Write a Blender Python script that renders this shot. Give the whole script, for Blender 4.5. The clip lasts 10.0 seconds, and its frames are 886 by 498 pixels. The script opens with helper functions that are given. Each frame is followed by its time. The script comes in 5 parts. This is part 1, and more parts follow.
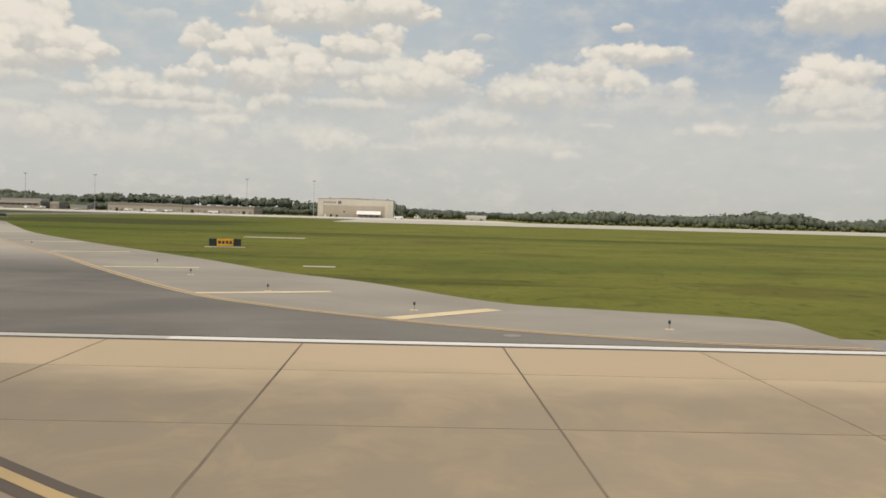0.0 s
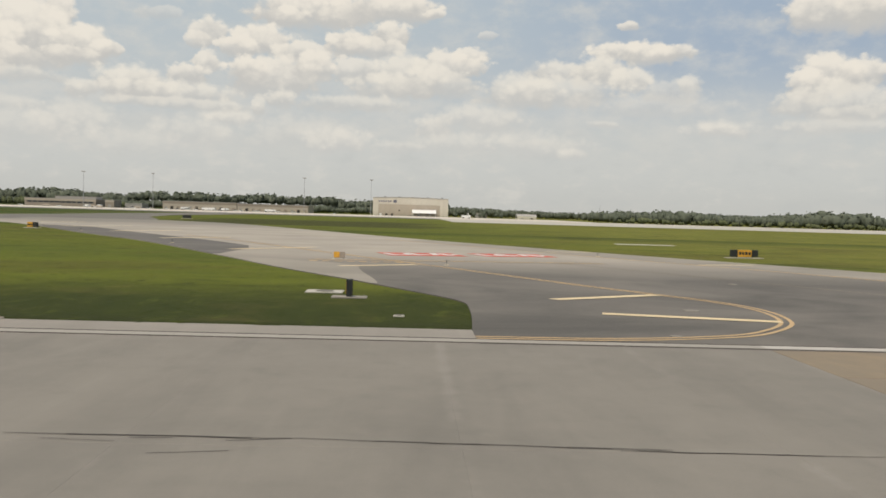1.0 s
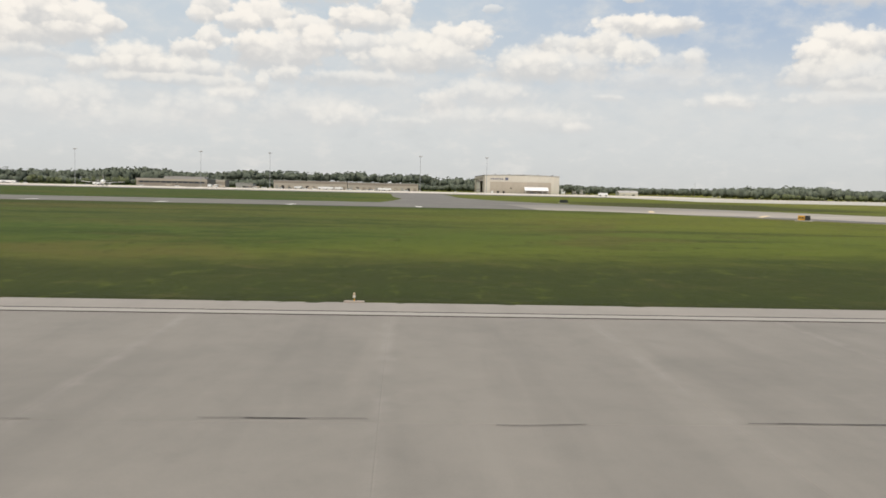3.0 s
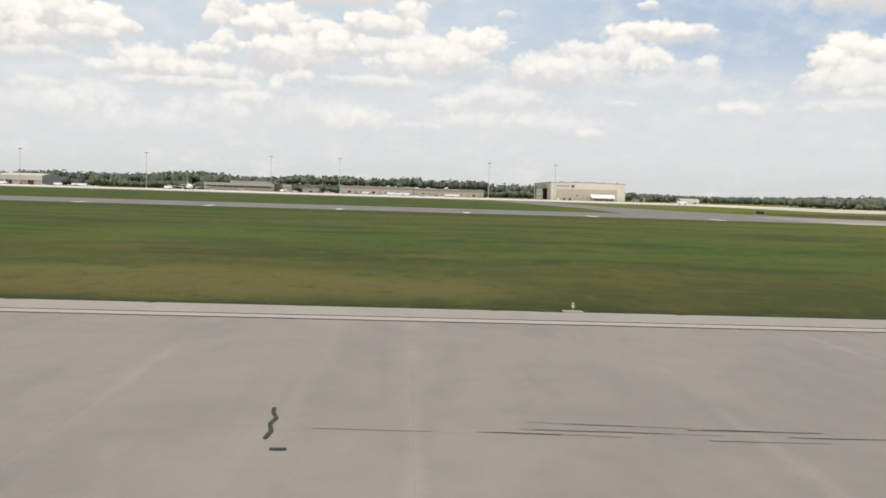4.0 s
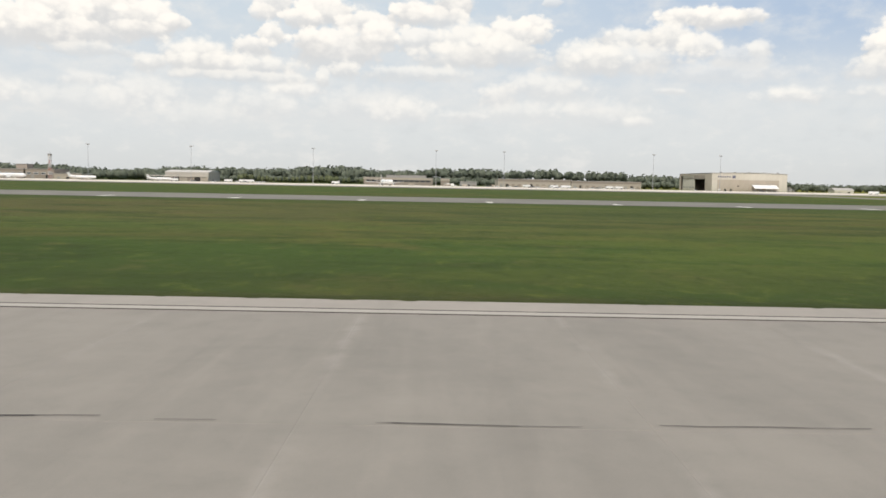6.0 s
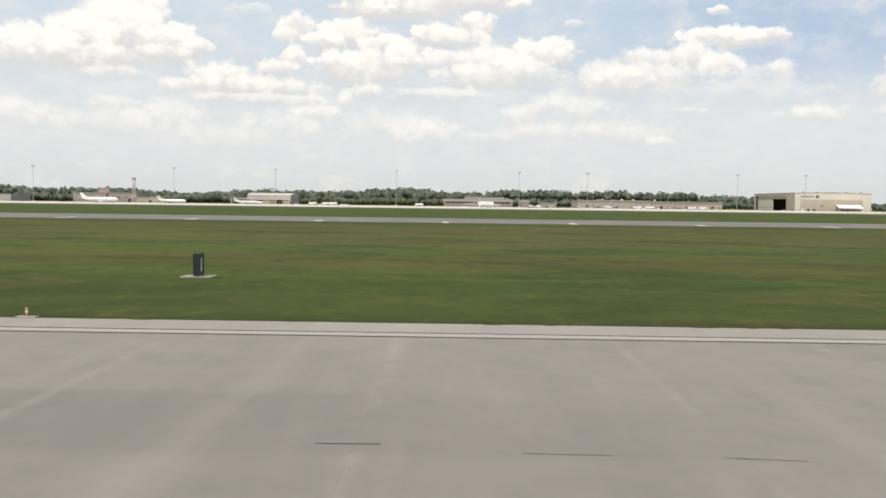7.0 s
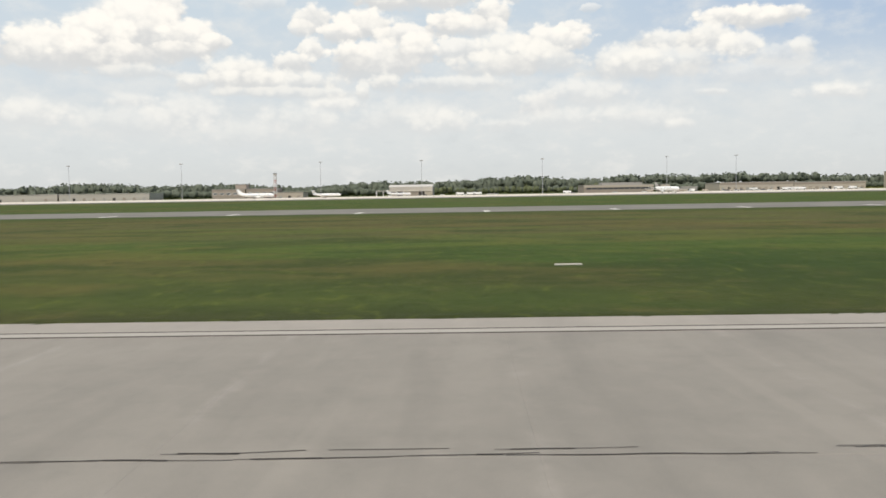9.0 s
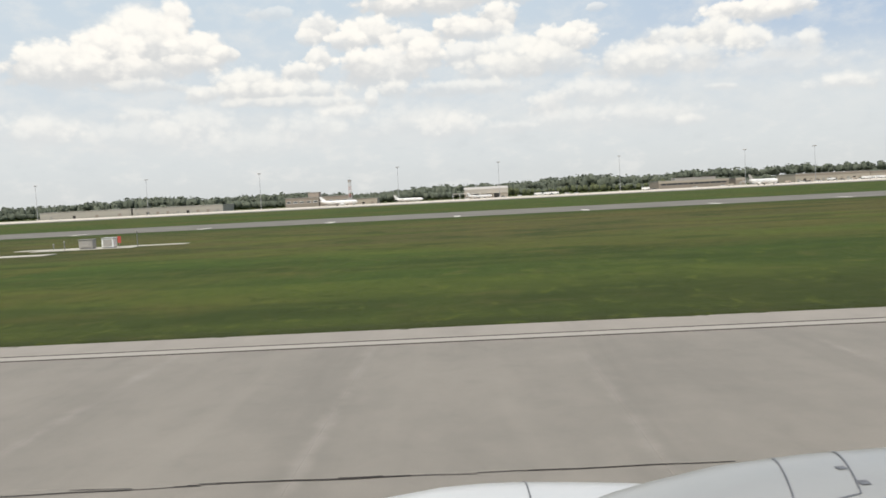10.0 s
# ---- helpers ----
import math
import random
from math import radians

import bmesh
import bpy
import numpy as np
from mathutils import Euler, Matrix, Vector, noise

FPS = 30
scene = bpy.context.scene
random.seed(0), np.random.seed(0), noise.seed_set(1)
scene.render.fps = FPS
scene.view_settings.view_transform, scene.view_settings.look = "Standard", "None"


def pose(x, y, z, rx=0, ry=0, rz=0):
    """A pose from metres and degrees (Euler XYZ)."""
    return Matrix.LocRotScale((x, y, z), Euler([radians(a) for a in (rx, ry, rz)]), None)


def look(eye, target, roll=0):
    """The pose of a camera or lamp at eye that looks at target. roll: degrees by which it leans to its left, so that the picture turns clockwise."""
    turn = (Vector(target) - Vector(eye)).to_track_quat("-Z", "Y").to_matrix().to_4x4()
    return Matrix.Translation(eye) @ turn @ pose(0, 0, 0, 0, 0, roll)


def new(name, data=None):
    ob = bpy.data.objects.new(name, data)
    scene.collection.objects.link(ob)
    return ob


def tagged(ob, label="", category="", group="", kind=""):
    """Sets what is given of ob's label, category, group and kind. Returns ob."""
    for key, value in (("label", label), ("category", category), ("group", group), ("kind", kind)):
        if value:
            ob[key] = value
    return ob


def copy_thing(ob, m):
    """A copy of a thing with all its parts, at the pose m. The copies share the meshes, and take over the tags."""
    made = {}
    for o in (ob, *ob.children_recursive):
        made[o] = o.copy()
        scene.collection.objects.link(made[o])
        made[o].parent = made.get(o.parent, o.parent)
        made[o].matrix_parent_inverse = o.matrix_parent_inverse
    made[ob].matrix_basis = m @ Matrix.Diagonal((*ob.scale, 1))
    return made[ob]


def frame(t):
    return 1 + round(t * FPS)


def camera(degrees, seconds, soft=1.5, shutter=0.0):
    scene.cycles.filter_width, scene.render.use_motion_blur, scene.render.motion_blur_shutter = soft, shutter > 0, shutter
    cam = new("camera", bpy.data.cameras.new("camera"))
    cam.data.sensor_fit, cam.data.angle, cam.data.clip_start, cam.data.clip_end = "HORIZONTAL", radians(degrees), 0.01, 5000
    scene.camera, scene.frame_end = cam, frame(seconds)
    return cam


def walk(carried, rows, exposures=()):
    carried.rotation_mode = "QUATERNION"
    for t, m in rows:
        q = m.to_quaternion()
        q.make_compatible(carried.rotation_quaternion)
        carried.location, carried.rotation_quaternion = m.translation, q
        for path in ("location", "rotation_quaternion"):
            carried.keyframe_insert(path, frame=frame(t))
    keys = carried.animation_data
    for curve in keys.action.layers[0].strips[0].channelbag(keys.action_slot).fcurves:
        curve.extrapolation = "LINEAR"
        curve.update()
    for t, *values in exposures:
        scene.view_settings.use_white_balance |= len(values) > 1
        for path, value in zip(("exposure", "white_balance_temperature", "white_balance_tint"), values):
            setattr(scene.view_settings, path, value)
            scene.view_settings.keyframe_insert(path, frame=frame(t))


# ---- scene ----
# Camera: a steady roll along the runway, looking out to the side
cam = camera(53.36, 10.0, soft=1.65)
ROWS = [
    (0.0, 0.05, 0.000, 2.200, -2.13, -2.16, -1.59),
    (0.5, -15.49, 0.011, 2.189, -2.01, -2.13, -1.85),
    (1.0, -31.25, 0.023, 2.181, -2.22, -2.33, -1.66),
    (1.5, -47.23, 0.038, 2.174, -2.50, -3.12, -1.81),
    (2.0, -62.45, 0.056, 2.170, -2.40, -2.70, -1.77),
    (2.5, -79.84, 0.075, 2.168, -2.80, -3.99, -1.05),
    (4.0, -130.38, 0.147, 2.173, -2.22, -3.65, -1.70),
    (4.5, -147.66, 0.175, 2.179, -1.62, -3.48, -1.03),
    (5.0, -165.16, 0.205, 2.187, -1.27, -4.21, -0.86),
    (5.5, -182.87, 0.238, 2.197, -0.74, -4.77, -1.01),
    (7.0, -237.32, 0.350, 2.240, 0.92, -3.03, -0.73),
    (7.5, -255.40, 0.391, 2.258, 1.01, -2.98, -0.45),
    (8.0, -274.70, 0.435, 2.279, 1.17, -3.53, -0.67),
    (8.5, -293.71, 0.481, 2.301, 1.14, -3.67, 0.06),
    (9.0, -312.94, 0.529, 2.326, 1.32, -3.76, 0.94),
    (9.5, -332.39, 0.579, 2.353, 1.21, -3.91, 2.09),
    (10.0, -352.06, 0.632, 2.381, 1.63, -3.46, 2.90),
]
walk(
    cam,
    [(t, pose(x, y, z, 90 + pitch, roll, yaw)) for t, x, y, z, yaw, pitch, roll in ROWS],
    exposures=[(0.0, -0.4, 7050, 9), (0.5, -0.47, 6950, 9), (1.0, -0.36, 6920, 9), (1.5, -0.31, 6980, 9), (2.0, -0.24, 6880, 9), (2.5, -0.2, 6750, 10), (4.0, 0.0, 6600, 10), (5.5, 0.0, 6600, 10), (7.0, 0.07, 6600, 10), (7.5, 0.02, 6620, 10), (8.0, 0.0, 6600, 9), (9.0, 0.0, 6580, 9), (10.0, 0.0, 6520, 9)],
)

# ---- light ----
SUN_EL, SUN_AZ = 62.0, 205.0  # degrees; azimuth clockwise from +y
world = bpy.data.worlds.new("sky")
scene.world = world
world.use_nodes = True
wn = world.node_tree.nodes
sky = wn.new("ShaderNodeTexSky")
sky.sky_type, sky.sun_disc = "NISHITA", False
sky.sun_elevation, sky.sun_rotation = radians(SUN_EL), radians(SUN_AZ)
sky.air_density, sky.dust_density, sky.ozone_density = 1.2, 2.5, 1.0
wn["Background"].inputs["Strength"].default_value = 0.11
world.node_tree.links.new(sky.outputs[0], wn["Background"].inputs["Color"])
sun_data = bpy.data.lights.new("sun", "SUN")
sun_data.energy, sun_data.angle, sun_data.color = 3.6, radians(0.6), (1.0, 0.95, 0.87)
sun = new("sun", sun_data)
_e, _a = radians(SUN_EL), radians(SUN_AZ)
sun.matrix_world = look((math.sin(_a) * math.cos(_e) * 50, math.cos(_a) * math.cos(_e) * 50, math.sin(_e) * 50), (0, 0, 0))


# ---- materials ----
class Nodes:
    """A short way to wire a node tree."""

    def __init__(self, name, tree=None):
        if tree is not None:
            self.tree = tree
            return
        self.mat = bpy.data.materials.new(name)
        self.mat.use_nodes = True
        self.tree = self.mat.node_tree
        self.bsdf = self.tree.nodes["Principled BSDF"]

    def add(self, kind):
        return self.tree.nodes.new(kind)

    def put(self, socket, value):
        if isinstance(value, (int, float)):
            socket.default_value = value
        elif isinstance(value, tuple):
            socket.default_value = value if len(value) != 3 or socket.type == "VECTOR" else (*value, 1)
        else:
            self.tree.links.new(value, socket)

    def math(self, op, a, b=0.0, c=0.0, clamp=False):
        n = self.add("ShaderNodeMath")
        n.operation, n.use_clamp = op, clamp
        for s, v in zip(n.inputs, (a, b, c)):
            self.put(s, v)
        return n.outputs[0]

    def mix(self, fac, a, b, blend="MIX"):
        n = self.add("ShaderNodeMix")
        n.data_type, n.blend_type = "RGBA", blend
        self.put(n.inputs[0], fac), self.put(n.inputs[6], a), self.put(n.inputs[7], b)
        return n.outputs[2]

    def ramp(self, value, lo, hi, smooth=True):
        n = self.add("ShaderNodeMapRange")
        n.interpolation_type = "SMOOTHSTEP" if smooth else "LINEAR"
        self.put(n.inputs[0], value), self.put(n.inputs[1], lo), self.put(n.inputs[2], hi)
        return n.outputs[0]

    def coords(self, stretch=(1, 1, 1), world=False):
        tc = self.add("ShaderNodeNewGeometry").outputs["Position"] if world else self.add("ShaderNodeTexCoord").outputs["Object"]
        m = self.add("ShaderNodeMapping")
        self.put(m.inputs[0], tc)
        m.inputs["Scale"].default_value = stretch
        return m.outputs[0]

    def noise(self, scale, detail=4.0, vec=None, rough=0.55, distort=0.0):
        n = self.add("ShaderNodeTexNoise")
        n.inputs["Scale"].default_value, n.inputs["Detail"].default_value = scale, detail
        n.inputs["Roughness"].default_value, n.inputs["Distortion"].default_value = rough, distort
        if vec is not None:
            self.put(n.inputs["Vector"], vec)
        return n.outputs[0]

    def bump(self, height, strength, distance):
        n = self.add("ShaderNodeBump")
        n.inputs["Strength"].default_value, n.inputs["Distance"].default_value = strength, distance
        self.put(n.inputs["Height"], height)
        self.put(self.bsdf.inputs["Normal"], n.outputs[0])

    def finish(self, color, rough, metal=0.0, spec=0.5):
        self.put(self.bsdf.inputs["Base Color"], color)
        self.put(self.bsdf.inputs["Roughness"], rough)
        self.put(self.bsdf.inputs["Metallic"], metal)
        self.put(self.bsdf.inputs["Specular IOR Level"], spec)
        return self.mat


def dim(c, k):
    return tuple(v * k for v in c)


def worn(name, color, rough=0.7, amount=0.2, big=0.5, small=8.0, bump=0.15, metal=0.0, per_piece=0.0):
    """Paint, plaster, metal or plastic with stains at two scales and fine relief."""
    n = Nodes(name)
    a, b = n.noise(big, 3), n.noise(small, 5)
    c = n.mix(n.ramp(a, 0.35, 0.7), color, dim(color, 1 - amount))
    c = n.mix(n.math("MULTIPLY", n.ramp(b, 0.4, 0.75), amount), c, dim(color, 0.55))
    if per_piece:
        r = n.add("ShaderNodeObjectInfo").outputs["Random"]
        c = n.mix(n.math("MULTIPLY", r, per_piece), c, dim(color, 0.6))
    n.bump(b, bump, 0.02)
    return n.finish(c, rough, metal)


def concrete(name, light, dark, tint, random_amount=0.0, bands=0.0, lane=0.0, east_glare=0.0):
    """Runway concrete: fine grit, long rubber streaks, blotches; slabs differ a little.
    bands: pale bleaching along the slabs' short joints; lane: a darker wheel lane along the runway."""
    n = Nodes(name)
    streak = n.noise(1.6, 5, n.coords((0.045, 0.8, 1), world=True), 0.6)
    blot = n.noise(1.0, 5, n.coords((0.33, 0.2, 1), world=True), 0.6, 0.4)
    grit = n.noise(38.0, 3, n.coords((1, 1, 1), world=True), 0.7)
    mid = n.noise(2.2, 6, n.coords((0.8, 0.6, 1), world=True), 0.65, 0.3)
    c = n.mix(n.math("MULTIPLY_ADD", n.ramp(blot, 0.28, 0.76), 0.6, 0.2), light, dark)
    c = n.mix(n.math("MULTIPLY", n.ramp(streak, 0.45, 0.8), 0.12), c, dim(dark, 0.8))
    c = n.mix(n.math("MULTIPLY", n.ramp(mid, 0.45, 0.8), 0.4), c, tint)
    c = n.mix(n.math("MULTIPLY", n.ramp(mid, 0.5, 0.25), 0.3), c, dim(dark, 0.85))
    c = n.mix(n.math("MULTIPLY", n.ramp(grit, 0.45, 0.8), 0.14), c, dim(dark, 0.6))
    if lane:
        sep = n.add("ShaderNodeSeparateXYZ")
        n.put(sep.inputs[0], n.add("ShaderNodeNewGeometry").outputs["Position"])
        wob = n.math("MULTIPLY_ADD", n.noise(1.0, 3, n.coords((0.06, 0.2, 1), world=True)), 1.4, sep.outputs[1])
        inside = n.math("MULTIPLY", n.ramp(wob, 8.4, 8.9), n.ramp(wob, 11.4, 10.9))
        where = n.math("MULTIPLY", n.ramp(sep.outputs[0], -296.0, -284.0), n.ramp(sep.outputs[0], -232.0, -244.0))
        c = n.mix(n.math("MULTIPLY", n.math("MULTIPLY", inside, where), lane), c, dim(dark, 0.62))
    cross = n.noise(1.0, 4, n.coords((0.9, 0.07, 1), world=True), 0.6, 0.5)
    c = n.mix(n.math("MULTIPLY", n.ramp(cross, 0.48, 0.72), 0.3), c, dim(dark, 0.8))
    c = n.mix(n.math("MULTIPLY", n.ramp(cross, 0.45, 0.28), 0.3), c, dim(light, 1.12))
    # blotches and row tones, plus window glare painted in: paler towards +x
    if east_glare:
        sx = n.add("ShaderNodeSeparateXYZ")
        n.put(sx.inputs[0], n.add("ShaderNodeNewGeometry").outputs["Position"])
        uneven = n.noise(1.0, 4, n.coords((0.3, 0.45, 1), world=True), 0.6)
        where = n.ramp(n.math("MULTIPLY_ADD", uneven, 7.0, sx.outputs[0]), -3.0, 7.0)
        rim = n.math("MULTIPLY", n.ramp(n.math("MULTIPLY_ADD", uneven, 3.0, sx.outputs[1]), 11.6, 14.4), n.ramp(sx.outputs[0], -14.0, -5.0))
        warm = n.noise(1.0, 5, n.coords((1.1, 0.8, 1), world=True), 0.65, 0.6)
        c = n.mix(0.6, c, dim(dark, 0.92))
        c = n.mix(n.math("MULTIPLY", n.ramp(warm, 0.45, 0.68), 0.45), c, (tint[0], tint[1] * 0.96, tint[2] * 0.88))
        c = n.mix(n.math("MULTIPLY", n.ramp(warm, 0.5, 0.3), 0.5), c, (dark[0] * 0.9, dark[1] * 0.97, dark[2] * 1.06))
        c = n.mix(n.math("MULTIPLY", where, east_glare), c, tint)
        c = n.mix(n.math("MULTIPLY", n.ramp(n.math("MULTIPLY_ADD", uneven, 5.0, sx.outputs[0]), 3.0, -3.0), 0.5), c, dim(dark, 0.82))
        c = n.mix(n.math("MULTIPLY", rim, 0.8), c, dim(tint, 1.3))
        lane_y = n.math("MULTIPLY", n.ramp(sx.outputs[1], 9.0, 9.2), n.ramp(sx.outputs[1], 12.4, 12.2))
        c = n.mix(n.math("MULTIPLY", n.math("MULTIPLY", lane_y, n.ramp(n.math("MULTIPLY_ADD", uneven, 6.0, sx.outputs[0]), 1.0, -5.0)), 0.55), c, (0.218, 0.186, 0.144))
    if bands:
        sp = n.add("ShaderNodeSeparateXYZ")
        n.put(sp.inputs[0], n.add("ShaderNodeTexCoord").outputs["Object"])
        wide = n.math("MULTIPLY_ADD", mid, 0.3, n.math("ABSOLUTE", sp.outputs[0]))
        ragged = n.ramp(n.noise(1.0, 5, n.coords((0.28, 0.4, 1), world=True), 0.6, 0.6), 0.4, 0.62)
        mask = n.math("MULTIPLY", n.ramp(wide, 1.62, 1.8), ragged)
        c = n.mix(n.math("MULTIPLY", mask, bands), c, (light[0] * 1.4, light[1] * 1.4, light[2] * 1.45))
    if random_amount:
        r = n.add("ShaderNodeObjectInfo").outputs["Random"]
        c = n.mix(n.math("MULTIPLY", r, random_amount), c, dim(dark, 0.8))
    n.bump(grit, 0.25, 0.01)
    return n.finish(c, n.math("ADD", n.math("MULTIPLY", blot, 0.15), 0.72), 0.0, 0.3)


def asphalt(name, light, dark, near_light=None, near_dark=None):
    """Asphalt with stains and grit; with near colours, newer dark paving near the runway gives way to old pale paving."""
    n = Nodes(name)
    a = n.noise(1.0, 5, n.coords((0.15, 0.2, 1), world=True), 0.6, 0.6)
    b = n.noise(26.0, 4, n.coords((1, 1, 1), world=True), 0.7)
    s = n.noise(1.2, 4, n.coords((0.3, 0.12, 1), world=True), 0.6)
    c = n.mix(n.ramp(a, 0.3, 0.7), light, dark)
    if near_light:
        d = n.mix(n.ramp(a, 0.3, 0.7), near_light, near_dark)
        sep = n.add("ShaderNodeSeparateXYZ")
        n.put(sep.inputs[0], n.add("ShaderNodeNewGeometry").outputs["Position"])
        # the near paving turns paler towards +x
        pale_east = n.ramp(n.math("MULTIPLY_ADD", a, 8.0, sep.outputs[0]), -8.0, 10.0)
        d = n.mix(n.math("MULTIPLY", pale_east, 0.5), d, (0.25, 0.23, 0.195))
        c = n.mix(n.ramp(n.math("MULTIPLY_ADD", a, 9.0, sep.outputs[1]), 33.0, 52.0), d, c)
        c = n.mix(n.math("MULTIPLY", n.ramp(n.math("MULTIPLY_ADD", a, 12.0, sep.outputs[1]), 92.0, 122.0), 0.8), c, (0.2, 0.187, 0.162))
    c = n.mix(n.math("MULTIPLY", n.ramp(s, 0.5, 0.8), 0.3), c, dim(dark, 0.7))
    c = n.mix(n.math("MULTIPLY", n.ramp(b, 0.5, 0.8), 0.2), c, dim(light, 1.2))
    n.bump(b, 0.3, 0.008)
    return n.finish(c, 0.85, 0.0, 0.3)


def turf(name):
    """Airfield grass: a darker strip beside the runway, dry brown drifts drawn out along it, clumps and blades."""
    n = Nodes(name)
    wide = n.noise(1.0, 3, n.coords((0.014, 0.04, 1), world=True), 0.5, 0.6)
    drift = n.noise(1.0, 5, n.coords((0.1, 0.11, 1), world=True), 0.6, 0.8)
    band = n.noise(1.0, 5, n.coords((0.11, 0.22, 1), world=True), 0.62, 0.7)
    patch = n.noise(1.0, 6, n.coords((0.5, 0.42, 1), world=True), 0.65, 0.5)
    fine = n.noise(7.0, 6, n.coords((0.9, 0.9, 1), world=True), 0.8)
    clump = n.noise(1.0, 5, n.coords((1.6, 0.8, 1), world=True), 0.7, 0.6)
    sep = n.add("ShaderNodeSeparateXYZ")
    n.put(sep.inputs[0], n.add("ShaderNodeNewGeometry").outputs["Position"])
    px = sep.outputs[0]
    py = n.math("SUBTRACT", n.math("ABSOLUTE", n.math("ADD", sep.outputs[1], 4.7)), 4.7)  # alike on both sides of the runway
    wob = n.math("MULTIPLY_ADD", n.math("SUBTRACT", band, 0.5), 16.0, py)
    east = n.ramp(n.math("MULTIPLY_ADD", n.math("SUBTRACT", wide, 0.5), 80.0, px), -125.0, -75.0)
    c = n.mix(east, (0.045, 0.075, 0.015), (0.127, 0.145, 0.021))
    near_start = n.ramp(n.math("MULTIPLY_ADD", n.math("SUBTRACT", wide, 0.5), 30.0, px), -36.0, 0.0)
    c = n.mix(near_start, c, (0.185, 0.188, 0.038))
    # a drier, browner belt towards the parallel taxiway
    belt = n.math("MULTIPLY", n.ramp(wob, 38.0, 50.0), n.ramp(wob, 96.0, 84.0))
    c = n.mix(n.math("MULTIPLY", belt, n.math("MULTIPLY", n.math("MULTIPLY_ADD", east, -0.8, 1.0), n.math("MULTIPLY_ADD", n.ramp(px, -185.0, -225.0), 0.45, 0.4))), c, (0.086, 0.077, 0.032))
    c = n.mix(n.math("MULTIPLY", n.ramp(wide, 0.5, 0.64), n.math("MULTIPLY_ADD", east, -0.4, 0.6)), c, (0.096, 0.072, 0.028))
    c = n.mix(n.math("MULTIPLY", n.math("MULTIPLY", n.ramp(wob, 34.0, 40.0), n.ramp(wob, 50.0, 44.0)), 0.35), c, (0.075, 0.11, 0.022))
    c = n.mix(n.math("MULTIPLY", n.ramp(drift, 0.5, 0.66), 0.6), c, (0.11, 0.094, 0.028))
    c = n.mix(n.math("MULTIPLY", n.ramp(band, 0.48, 0.62), n.math("MULTIPLY_ADD", east, -0.5, 0.7)), c, (0.03, 0.047, 0.011))
    sweep = n.noise(1.0, 4, n.coords((0.045, 0.19, 1), world=True), 0.6, 0.5)
    c = n.mix(n.math("MULTIPLY", n.ramp(sweep, 0.5, 0.64), n.math("MULTIPLY_ADD", east, -0.35, 0.65)), c, (0.08, 0.103, 0.02))
    c = n.mix(n.math("MULTIPLY", n.ramp(sweep, 0.44, 0.3), 0.6), c, (0.034, 0.05, 0.013))
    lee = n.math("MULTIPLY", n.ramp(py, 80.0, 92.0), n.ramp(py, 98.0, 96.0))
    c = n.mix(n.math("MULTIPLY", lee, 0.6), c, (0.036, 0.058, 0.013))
    # the strip beside the runway is darker, and wider over one stretch
    stretch_x = n.math("MULTIPLY", n.ramp(px, -50.0, -62.0), n.ramp(px, -112.0, -88.0))
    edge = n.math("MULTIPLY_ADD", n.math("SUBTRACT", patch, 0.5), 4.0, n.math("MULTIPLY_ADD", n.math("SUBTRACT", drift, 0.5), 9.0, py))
    c = n.mix(n.math("MULTIPLY", n.ramp(edge, n.math("MULTIPLY_ADD", stretch_x, 6.0, 27.0), n.math("MULTIPLY_ADD", stretch_x, 2.5, 20.5)), n.math("MULTIPLY", n.math("MULTIPLY_ADD", n.ramp(px, -140.0, -95.0), 0.55, 0.35), n.math("SUBTRACT", 1.0, n.math("MULTIPLY", near_start, 0.85)))), c, (0.037, 0.047, 0.014))
    # the shadow of taller grass, painted as a dark line along the edge
    verge_shadow = n.math("MULTIPLY_ADD", n.math("SUBTRACT", patch, 0.5), 3.0, py)
    c = n.mix(n.math("MULTIPLY", n.ramp(verge_shadow, 18.2, 16.9), n.math("MULTIPLY_ADD", near_start, -0.5, 0.6)), c, (0.034, 0.04, 0.014))
    dx = n.math("MULTIPLY_ADD", n.math("ABSOLUTE", n.math("ADD", px, 47.0)), 1.0, n.math("MULTIPLY", n.math("SUBTRACT", drift, 0.5), 40.0))
    dry = n.math("MULTIPLY", n.ramp(dx, 26.0, 14.0), n.math("MULTIPLY", n.ramp(wob, 112.0, 124.0), n.ramp(wob, 190.0, 165.0)))
    c = n.mix(n.math("MULTIPLY", dry, 0.85), c, (0.05, 0.052, 0.02))
    # single patches: parched tan and brown turf, and lush dark stands
    for cx, cy, rx, ry, tone, amount in (
        (-137.0, 20.8, 10.5, 3.6, (0.13, 0.112, 0.036), 0.75),
        (-171.5, 20.8, 7.5, 3.6, (0.1, 0.078, 0.03), 0.7),
        (-258.0, 24.0, 7.0, 5.0, (0.088, 0.072, 0.028), 0.6),
        (-284.0, 23.0, 9.0, 6.5, (0.1, 0.098, 0.027), 0.65),
        (-302.0, 26.0, 7.0, 9.0, (0.03, 0.053, 0.012), 0.6),
        (-338.0, 30.0, 8.0, 8.0, (0.03, 0.058, 0.012), 0.5),
    ):
        ex = n.math("MULTIPLY_ADD", n.math("SUBTRACT", drift, 0.5), 1.1, n.math("DIVIDE", n.math("SUBTRACT", px, cx), rx))
        ey = n.math("MULTIPLY_ADD", n.math("SUBTRACT", band, 0.5), 1.1, n.math("DIVIDE", n.math("SUBTRACT", py, cy), ry))
        away = n.math("ADD", n.math("MULTIPLY", ex, ex), n.math("MULTIPLY", ey, ey))
        c = n.mix(n.math("MULTIPLY", n.ramp(away, 1.25, 0.35), amount), c, tone)
